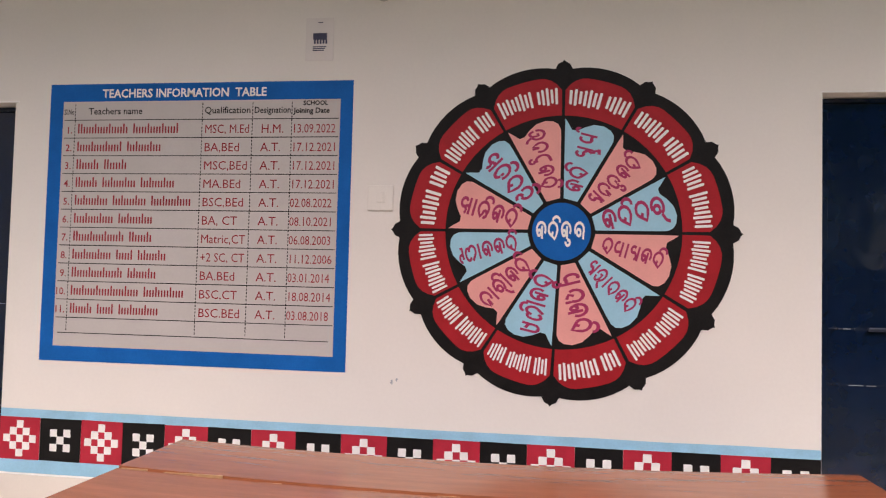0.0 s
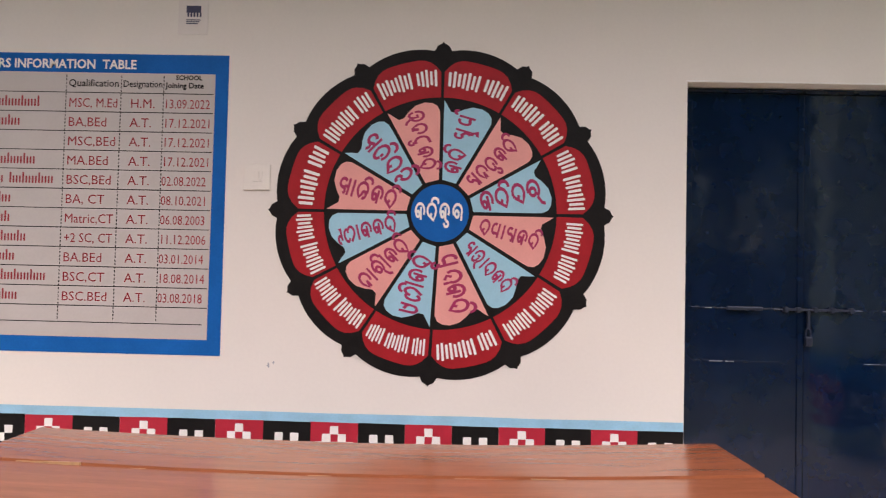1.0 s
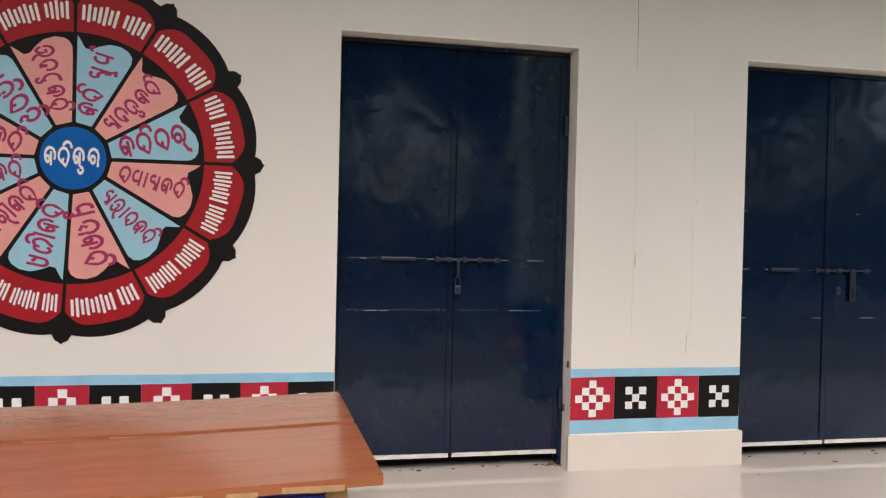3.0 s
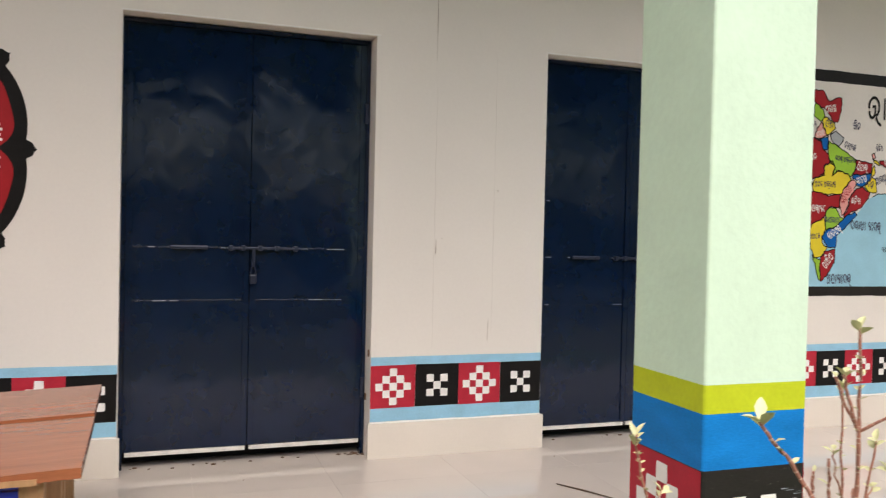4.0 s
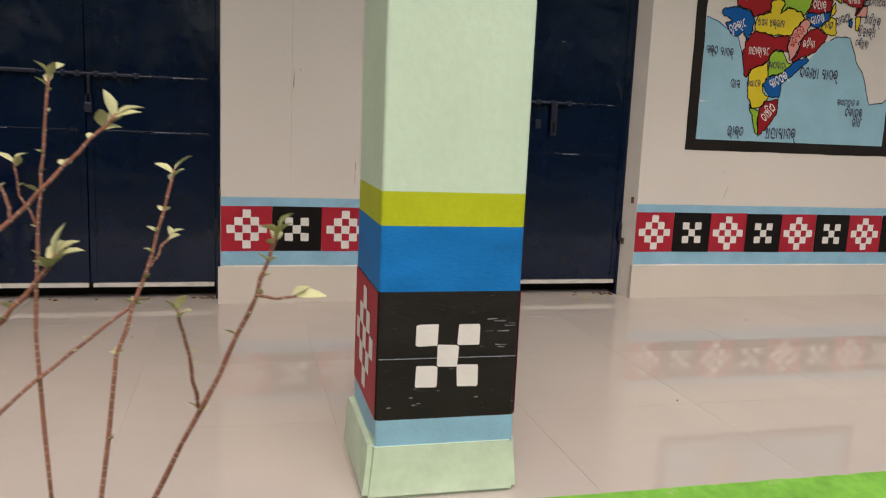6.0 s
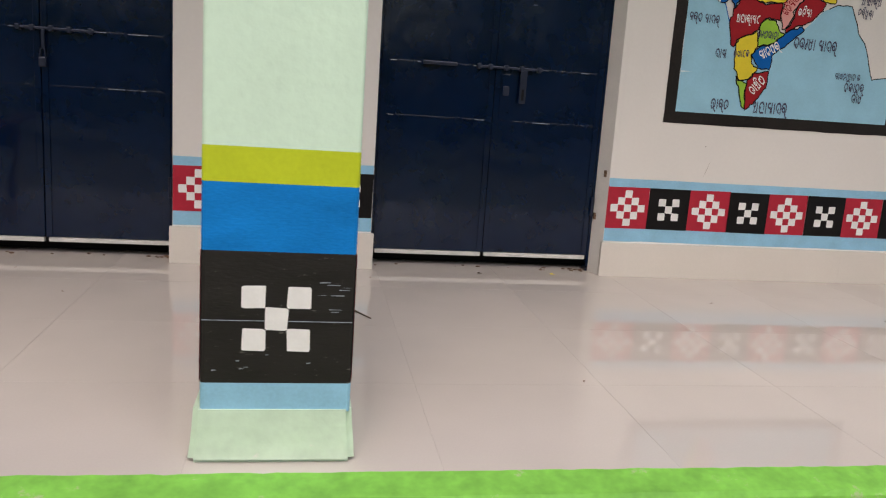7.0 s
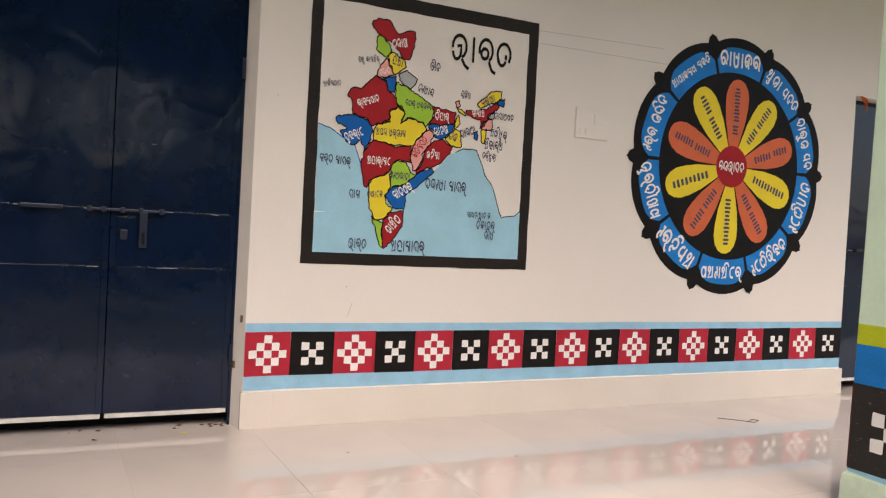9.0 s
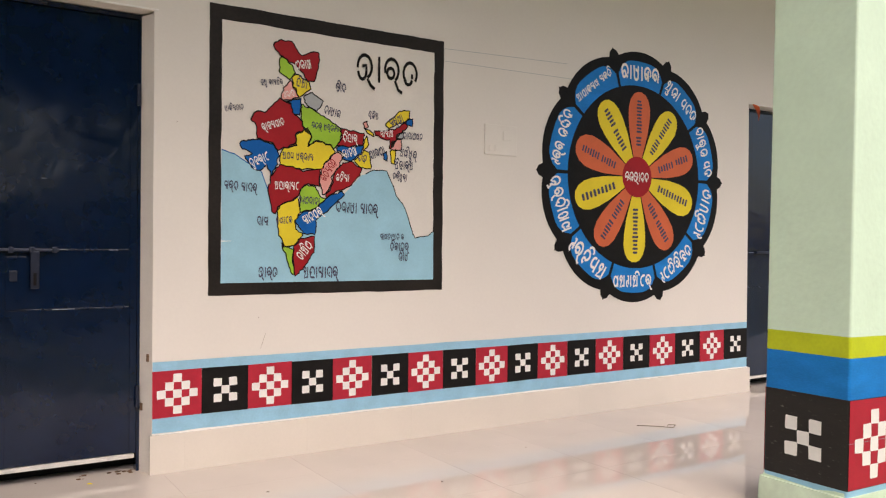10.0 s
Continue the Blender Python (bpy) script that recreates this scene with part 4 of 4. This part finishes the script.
region("yellow", "0.888,0.839 0.976,0.919 1.040,0.925 1.034,0.876 0.957,0.845 0.909,0.816")
region("blue", "1.013,0.850 1.026,0.881 1.062,0.885 1.056,0.841")
region("red", "0.821,0.797 0.951,0.814 1.013,0.862 1.027,0.839 0.979,0.798 0.939,0.723 0.912,0.709 0.917,0.757 0.828,0.774")
region("yellow", "0.768,0.804 0.815,0.785 0.822,0.767 0.781,0.782")
region("pink", "0.754,0.832 0.780,0.847 0.785,0.818 0.761,0.804")
region("grey", "0.958,0.784 1.000,0.812 0.994,0.769 0.959,0.766")
region("pink", "0.931,0.752 0.987,0.765 0.988,0.708 0.925,0.704")
region("yellow", "0.919,0.697 0.953,0.712 0.948,0.627 0.927,0.631")
region("blue", "0.878,0.682 0.898,0.696 0.899,0.642 0.879,0.652")
sea = "0.000,0.641 0.063,0.625 0.119,0.591 0.199,0.547 0.259,0.407 0.367,0.299 0.538,0.349 0.663,0.469 0.746,0.555 0.819,0.589 0.900,0.588 0.959,0.458 1.016,0.387 1.062,0.266 1.077,0.229 1.164,0.243 1.199,0.268 1.199,0.000 0.000,0.000"
bm = bmesh.new()
flat(bm, coast(sea), WY - 0.0044)
part("sea", bm, P_SKY, chart)
shore = coast(sea)
bm = bmesh.new()
ribbon(bm, shore[:12], 0.005, WY - 0.005, Matrix.Identity(4))
part("coastline", bm, P_BLUE, chart)
bm = bmesh.new()
ribbon(bm, shore[25:49], 0.005, WY - 0.005, Matrix.Identity(4))
part("coastline", bm, P_SHADE_BLACK, chart)
bm = bmesh.new()
flat(bm, [(4.83, 1.072), (4.89, 1.077), (4.83, 1.078)], WY - 0.0066)
part("scratch", bm, P_WHITE, chart)
T = WY - 0.0072
letters("bha aa ra ta", 5.738, 2.0, 0, 0.165, T, P_SHADE_BLACK, chart, 0.14, 0.72, fit=0.385)
# sea names along the water
for text, x, z, turn, fit in (("A ra ba _ sa aa ga ra", 4.925, 1.342, -4, 0.166), ("ba nga e pa aa _ sa aa ga ra", 5.554, 1.255, -2, 0.248), ("bha aa ra ta", 5.067, 0.924, 0, 0.10), ("ma ha aa sa aa ga ra", 5.350, 0.920, 0, 0.205)):
    letters(text, x, z, turn, 0.058, T, INK, chart, 0.17, 0.52, fit=fit)
# names of the neighbours and of the small states, written beside them
BESIDE = (("ja ma u _ ka aa sa ma i ra", 5.078, 1.865, 8, 0.115), ("pa aa ka i sa ta aa na", 4.889, 1.720, 10, 0.095), ("ca ii na", 5.454, 1.878, 0, 0.06),
          ("na e pa aa lla", 5.407, 1.748, -14, 0.095), ("sa i ka i ma", 5.645, 1.748, 6, 0.062), ("na aa ga aa la nna dda", 5.890, 1.660, 0, 0.125),
          ("ma nna i pa u ra", 5.862, 1.562, -8, 0.112), ("ma i ja aa ra ma", 5.834, 1.497, 0, 0.118), ("ta ra i pa u ra aa", 5.810, 1.436, -4, 0.09),
          ("ba aa nga la aa", 5.669, 1.556, 22, 0.10), ("ga aa A", 5.037, 1.176, 0, 0.06), ("A aa nna dda aa ma aa na _ o", 5.765, 1.108, 0, 0.148),
          ("na i ka aa ba ra", 5.811, 1.053, 0, 0.122), ("da ii pa", 5.836, 0.999, 0, 0.08))
for text, x, z, turn, fit in BESIDE:
    letters(text, x, z, turn, 0.045, T, INK, chart, 0.17, 0.52, fit=fit)
# state names in dark paint on the light states
DARK = (("ha i ma aa", 5.238, 1.877, -10, 0.062), ("u_ ta ra _ pa ra da e sa", 5.368, 1.667, -4, 0.155), ("ma tha ya _ pa ra da e sa", 5.220, 1.507, 0, 0.168), ("ba nga", 5.581, 1.52, -20, 0.055),
        ("A ra u nna aa", 5.785, 1.738, 24, 0.11), ("ta e la nga aa na aa", 5.282, 1.286, -2, 0.118), ("ka nna aa tta ka", 5.149, 1.183, 4, 0.088))
for text, x, z, turn, fit in DARK:
    letters(text, x, z, turn, 0.045, T, INK, chart, 0.17, 0.52, fit=fit)
# and in pale paint on the dark ones
PALE = (("la da aa kha", 5.244, 1.973, 12, 0.088), ("pa nja aa ba", 5.168, 1.818, 15, 0.06), ("ra aa ja sa tha aa na", 5.086, 1.657, 20, 0.122), ("ba i ha aa ra", 5.509, 1.621, 0, 0.085),
        ("ga u ja ra aa tta", 5.017, 1.479, 24, 0.105), ("jha aa dda kha", 5.507, 1.547, 18, 0.085), ("A aa sa aa ma", 5.727, 1.662, 6, 0.08), ("o dda i sa aa", 5.468, 1.411, 0, 0.078),
        ("ma ha aa ra aa sa tta", 5.161, 1.356, 0, 0.13), ("A aa na tha ra", 5.301, 1.211, 30, 0.135), ("ta aa ma i la", 5.257, 1.034, 50, 0.115))
for text, x, z, turn, fit in PALE:
    letters(text, x, z, turn, 0.047, T, P_WHITE, chart, 0.17, 0.52, fit=fit)
letters("cha ta i sa ga dda", 5.387, 1.449, 56, 0.042, T, P_RED, chart, 0.16, 0.52, fit=0.135)

# ---- shrub in front of the verandah ----
def leaf_mesh(bm, base, way, length, width, roll):
    q = Vector(way).to_track_quat("X", "Z") @ Euler((roll, 0, 0)).to_quaternion()
    rows = []
    for u, w in ((0, 0.10), (0.25, 0.75), (0.5, 1.0), (0.78, 0.62), (1.0, 0.06)):
        bend = 0.22 * length * u * u
        rows.append([bm.verts.new(Vector(base) + q @ Vector((u * length, s * w * width / 2, 0.25 * width * abs(s) * w - bend))) for s in (-1, 0, 1)])
    for r0, r1 in zip(rows, rows[1:]):
        for k in range(2):
            bm.faces.new((r0[k], r0[k + 1], r1[k + 1], r1[k]))


shrub = empty("shrub", "leggy knobbly reddish shrub with sparse young yellow-green leaves", "shrub")


def stem(pts, r0, r1, leaves=2, size=0.026, parent=shrub):
    P = [Vector(p) for p in pts]
    r0, r1 = r0 * 0.52, r1 * 0.52
    fine = []
    for a, b in zip(P, P[1:]):
        for k in range(4):
            fine.append(a.lerp(b, k / 4) + Vector((random.uniform(-1, 1), random.uniform(-1, 1), 0)) * 0.0016)
    fine.append(P[-1])
    n = len(fine)
    bm = bmesh.new()
    tube(bm, fine, [(r0 + (r1 - r0) * k / (n - 1)) * (1.12 if k % 2 else 0.94) for k in range(n)], 7)
    s = part("stem", bm, STEM, parent, smooth=True)
    # leaf scars ringing the stem
    bm = bmesh.new()
    total = sum((b - a).length for a, b in zip(fine, fine[1:]))
    for k in range(n - 1):
        a, b = fine[k], fine[k + 1]
        cnt = max(1, int((b - a).length / 0.009))
        for j in range(cnt):
            c = a.lerp(b, (j + random.random()) / cnt)
            r = (r0 + (r1 - r0) * k / n) * 1.12
            d = (b - a).normalized()
            tube(bm, [c - d * 0.0006, c + d * 0.0006], [r, r], 6)
    tagged(part("leaf_scar", bm, SCAR, s, "pale raised leaf scars"), kind="stuff")
    tip, way = fine[-1], (fine[-1] - fine[-2]).normalized()
    for k in range(leaves):
        bm = bmesh.new()
        a = 2.4 * k + random.random()
        side = Vector((math.cos(a), math.sin(a), 0))
        leaf_mesh(bm, tip - way * 0.004 * k, way * random.uniform(0.5, 1.2) + side * random.uniform(0.4, 1.0), size * random.uniform(0.7, 1.25), size * 0.5, random.uniform(-0.8, 0.8))
        part("leaf", bm, LEAF, s, smooth=True)
    # small side buds
    for k in range(int(total / 0.05)):
        u = random.uniform(0.45, 0.97)
        c = fine[int(u * (n - 1))]
        bm = bmesh.new()
        a = random.uniform(0, 6.3)
        leaf_mesh(bm, c, Vector((math.cos(a), math.sin(a), 0.8)), size * random.uniform(0.35, 0.6), size * 0.24, random.uniform(-1, 1))
        part("leaf", bm, LEAF, s, smooth=True)


stem([(2.160, 0.905, -0.47), (2.170, 0.90, 0.0), (2.160, 0.91, 0.4), (2.166, 0.905, 0.719), (2.166, 0.905, 0.767), (2.165, 0.906, 0.825), (2.171, 0.910, 0.917), (2.173, 0.912, 0.968), (2.173, 0.915, 1.045)], 0.0085, 0.0034, 3, 0.024)
stem([(2.170, 0.910, 0.917), (2.158, 0.912, 0.948), (2.150, 0.912, 0.973), (2.147, 0.912, 0.991)], 0.0042, 0.0036, 3, 0.018)
stem([(2.170, 0.910, 0.920), (2.163, 0.925, 0.947), (2.156, 0.935, 0.982)], 0.0040, 0.0034, 1, 0.018)
stem([(2.171, 0.910, 0.917), (2.206, 0.885, 0.946), (2.226, 0.865, 0.977)], 0.0040, 0.0028, 5, 0.022)
stem([(2.166, 0.905, 0.762), (2.142, 0.920, 0.801), (2.121, 0.940, 0.840), (2.101, 0.955, 0.880), (2.085, 0.965, 0.900), (2.071, 0.970, 0.923)], 0.0056, 0.0042, 4, 0.032)
stem([(2.165, 0.905, 0.741), (2.131, 0.950, 0.766), (2.107, 0.990, 0.801)], 0.0040, 0.0028, 2, 0.014)
stem([(2.128, 0.938, 0.834), (2.131, 0.940, 0.862)], 0.0038, 0.0036, 1, 0.010)
stem([(2.140, 0.920, 0.817), (2.140, 0.925, 0.848), (2.140, 0.925, 0.882)], 0.0040, 0.0038, 0)
stem([(2.11, 1.1, -0.47), (2.10, 1.1, 0.3), (2.076, 1.120, 0.644), (2.055, 1.130, 0.695), (2.033, 1.140, 0.746), (2.020, 1.150, 0.796), (2.011, 1.155, 0.847), (2.012, 1.155, 0.864)], 0.007, 0.0028, 5, 0.020)
stem([(2.036, 1.140, 0.739), (2.051, 1.160, 0.760), (2.069, 1.170, 0.771)], 0.0032, 0.0024, 4, 0.020)
stem([(2.166, 0.905, 0.757), (2.206, 0.910, 0.787), (2.247, 0.915, 0.819), (2.289, 0.920, 0.866), (2.331, 0.925, 0.912)], 0.0046, 0.0026, 6, 0.024)
stem([(2.166, 0.905, 0.735), (2.196, 0.890, 0.765), (2.222, 0.870, 0.806)], 0.0040, 0.0028, 2, 0.014)
stem([(2.245, 0.915, 0.816), (2.242, 0.915, 0.841), (2.226, 0.915, 0.863)], 0.0030, 0.0022, 4, 0.020)
stem([(2.166, 0.906, 0.71), (2.187, 0.950, 0.751), (2.202, 0.950, 0.806), (2.207, 0.950, 0.831)], 0.0036, 0.0034, 0)
stem([(2.167, 0.905, 0.58), (2.230, 0.975, 0.640), (2.285, 1.025, 0.680), (2.329, 1.058, 0.712)], 0.0040, 0.0030, 4, 0.016)
stem([(2.166, 0.904, 0.64), (2.215, 0.890, 0.706), (2.255, 0.875, 0.750), (2.291, 0.863, 0.797)], 0.0052, 0.0034, 5, 0.028)
stem([(2.25, 1.0, -0.47), (2.27, 0.99, 0.3), (2.312, 1.035, 0.66), (2.345, 1.060, 0.765), (2.369, 1.064, 0.854)], 0.006, 0.0028, 4, 0.022)
stem([(2.345, 1.060, 0.75), (2.354, 1.063, 0.77), (2.366, 1.066, 0.785)], 0.0028, 0.0022, 3, 0.018)
stem([(2.268, 0.985, 0.30), (2.242, 1.000, 0.694), (2.246, 1.005, 0.798), (2.251, 1.015, 0.870), (2.258, 1.022, 0.950)], 0.0044, 0.0024, 5, 0.018)
stem([(2.246, 1.005, 0.80), (2.232, 1.005, 0.83), (2.228, 1.005, 0.865)], 0.0028, 0.0022, 3, 0.016)
stem([(2.268, 0.985, 0.20), (2.355, 0.900, 0.55), (2.418, 0.860, 0.690), (2.450, 0.846, 0.765), (2.468, 0.841, 0.823)], 0.0052, 0.0030, 4, 0.024)
stem([(2.402, 0.868, 0.66), (2.394, 0.845, 0.715), (2.388, 0.821, 0.759)], 0.0034, 0.0024, 3, 0.020)
stem([(2.450, 0.846, 0.765), (2.466, 0.830, 0.765), (2.482, 0.818, 0.770)], 0.0026, 0.0020, 2, 0.022)

# ---- skirting tiles, bits on the floor ----
skirting = empty("skirting", "cream glazed skirting tiles along the wall foot", "skirting", kind="structure")
for x0, x1 in zip(edges[::2], edges[1::2]):
    if x1 < -2.9 or x0 > 8.9:
        continue
    x, k = x0, 0
    while x < x1 - 0.01:
        e = min(x + 0.612 if k or x1 - x0 < 1 else x + 0.145, x1)
        if x1 - x0 < 1:
            e = x1
        part("skirting_tile", box(x - (0 if k else 0.012), e + (0 if e < x1 else 0.012), WY - 0.022, WY - 0.0005, 0.0005, 0.180, 0.0006), SKIRT, skirting)
        x, k = e, k + 1
    # a wavering line of mortar over the tiles
    bm = bmesh.new()
    n = int((x1 - x0) / 0.04)
    for k in range(n):
        a, b = x0 + (x1 - x0) * k / n, x0 + (x1 - x0) * (k + 1) / n
        h0, h1 = [0.186 + 0.006 * noise.noise(Vector((v * 6, 0, 2))) for v in (a, b)]
        vs = [bm.verts.new(p) for p in ((a, WY - 0.016, 0.1795), (b, WY - 0.016, 0.1795), (b, WY - 0.003, h1), (a, WY - 0.003, h0))]
        bm.faces.new(vs)
    part("mortar", bm, JAMB, skirting)

bm = bmesh.new()
tube(bm, [(3.093, 3.470, 0.004), (3.165, 3.345, 0.006), (3.248, 3.200, 0.004)], [0.003, 0.0045, 0.0025], 6)
tagged(obj("stick", bm, BARK, smooth=True), "dry brown stick lying on the floor tiles", "stick")
bm = bmesh.new()
tube(bm, [(7.205, 3.68, 0.003), (7.275, 3.60, 0.006), (7.345, 3.53, 0.004), (7.395, 3.55, 0.010), (7.385, 3.60, 0.003), (7.345, 3.57, 0.003)], [0.002] * 6, 5)
tagged(obj("twig", bm, BARK, smooth=True), "thin curled dry twig on the floor tiles", "twig")
for k, (x, y, s) in enumerate(((4.235, 4.07, 0.028), (3.868, 4.03, 0.034), (3.899, 2.531, 0.014), (4.858, 2.10, 0.016), (4.88, 3.556, 0.016), (1.724, 3.90, 0.014), (2.02, 3.5, 0.012), (5.6, 3.3, 0.016), (3.3, 3.9, 0.016), (6.3, 3.6, 0.012))):
    bm = bmesh.new()
    leaf_mesh(bm, (x, y, 0.004), (math.cos(k * 2.1), math.sin(k * 2.1), 0.05), s, s * 0.5, 0.3)
    tagged(obj("fallen_leaf", bm, P_YELLOW if k == 0 else RUST, smooth=True), "small dry leaf scrap on the floor tiles", "leaf", "floor litter")
# a scrap of orange cloth on the far door's corner
bm = bmesh.new()
for k in range(3):
    leaf_mesh(bm, (8.80 + 0.02 * k, WY - 0.012, 2.13 - 0.012 * k), (0.7, -0.1, -0.5 - 0.3 * k), 0.10, 0.05, 0.5 * k)
tagged(obj("cloth_scrap", bm, P_ORANGE), "orange cloth scrap tied at the door head", "cloth")
# smudges on the whitewash
for k, (x, z, s) in enumerate(((-0.80, 0.735, 0.016), (-0.775, 0.75, 0.012), (4.62, 1.63, 0.006), (3.03, 1.38, 0.008), (2.72, 1.12, 0.006), (5.02, 0.70, 0.006))):
    bm = bmesh.new()
    flat(bm, [(x + s * (0.7 + 0.4 * math.sin(9 * j + k)) * math.cos(j * 0.7) * 0.5, z + s * (0.7 + 0.4 * math.cos(7 * j + k)) * math.sin(j * 0.7)) for j in range(9)], WY - 0.0016)
    tagged(obj("smudge", bm, P_GREY if k < 2 else CRACK), "small dirty smudge on the whitewashed wall", "stain")
# pencil-thin lines ruled on the plaster
for x0, z0, x1, z1 in ((6.09, 2.17, 7.0, 2.20), (6.1, 2.10, 7.05, 2.11)):
    bm = bmesh.new()
    flat(bm, [(x0, z0), (x1, z1), (x1, z1 + 0.0025), (x0, z0 + 0.0025)], WY - 0.0016)
    tagged(obj("pencil_line", bm, P_GREY), "faint ruled pencil line on the wall", "line")

# ---- yard trees beyond the camera, which the doors mirror ----
def leaf_card(bm, rnd, c, big):
    n = Vector((rnd.gauss(0, 1), rnd.gauss(0.3, 1), rnd.gauss(0.5, 1))).normalized()
    u = n.orthogonal().normalized() * rnd.uniform(0.6, 1.3) * big
    v = n.cross(u).normalized() * rnd.uniform(0.35, 0.65) * big
    bm.faces.new([bm.verts.new(c + d) for d in (-u, v, u, -v)])


def tree(x, y, h, seed):
    rnd = random.Random(seed)
    t = empty("tree", "leafy green schoolyard tree with a spreading crown", "tree", "yard trees")
    t.location = (x, y, -0.45)
    bm = bmesh.new()
    tube(bm, [(0, 0, -0.1), (0.1, 0.05, h * 0.2), (0.0, 0.1, h * 0.45), (0.1, 0, h * 0.8)], [0.22, 0.17, 0.12, 0.05], 9)
    trunk = part("trunk", bm, BARK, t, smooth=True)
    tops = []
    for k in range(10):
        a = k * 2.4
        z0 = h * (0.42 + 0.035 * k)
        e = Vector((math.cos(a) * h * rnd.uniform(0.15, 0.33), math.sin(a) * h * 0.25, h * rnd.uniform(0.74, 0.98)))
        bm = bmesh.new()
        tube(bm, [(0.05, 0.05, z0), (e.x * 0.5, e.y * 0.5, (z0 + e.z) * 0.52), tuple(e)], [0.07, 0.05, 0.02], 6)
        part("limb", bm, BARK, trunk, smooth=True)
        tops.append(e)
    bm = bmesh.new()
    for k in range(2800):
        c = rnd.choice(tops) + Vector((rnd.gauss(0, 1), rnd.gauss(0, 1), rnd.gauss(0, 0.7))) * h * 0.085
        leaf_card(bm, rnd, c, 0.26)
    tagged(part("crown", bm, CROWN, t), kind="stuff")


for k, (x, y, h) in enumerate(((-7.5, -13, 7.6), (-3.6, -14, 8.0), (-0.2, -12.5, 7.4), (3.2, -14, 8.2), (6.8, -13, 7.6), (10.6, -14, 8.2), (14.5, -13, 7.8))):
    tree(x, y, h, 40 + k)
# added hedge out of view, hiding the low sky from the doors' reflections
bm = bmesh.new()
rnd = random.Random(5)
for k in range(9000):
    x = rnd.uniform(-22, 26)
    leaf_card(bm, rnd, Vector((x, rnd.uniform(-18, -15), rnd.uniform(-0.4, 2.35 + 0.35 * math.sin(x * 0.7) + 0.3 * math.sin(x * 1.9)))), 0.24)
tagged(obj("hedge", bm, CROWN), "unseen dense green hedge added to darken the door reflections", "hedge", kind="stuff")
# added pale tree row, there only for the bright band mirrored in the doors
bm = bmesh.new()
for k in range(6500):
    x = rnd.uniform(-34, 38)
    z = rnd.uniform(1.5, 8.5 + 1.2 * math.sin(x * 0.35) + 0.8 * math.sin(x * 0.9 + 1))
    leaf_card(bm, rnd, Vector((x, rnd.uniform(-29, -26), z)), 0.5)
tagged(obj("reflection_trees", bm, FARLEAF), "unseen row of pale-leaved trees added to brighten the door reflections", "tree", kind="stuff")
# ---- floor tiles and skirting pieces ----
PITCH = 0.613
x_first = 3.335 - 17 * PITCH
tiles = {}
yb = [1.915, 2.50, 3.113, 3.726, WY + 0.255]
for j in range(4):
    bm = box(-PITCH / 2 + 0.0005, PITCH / 2 - 0.0005, yb[j] + 0.0005, yb[j + 1] - 0.0005, -0.012, 0.0)
    first = part("tile", bm, TILE, floor)
    first.location.x = x_first + PITCH / 2
    for i in range(1, 33):
        t = new("tile", first.data)
        t.parent = floor
        t.location.x = x_first + PITCH * (i + 0.5)
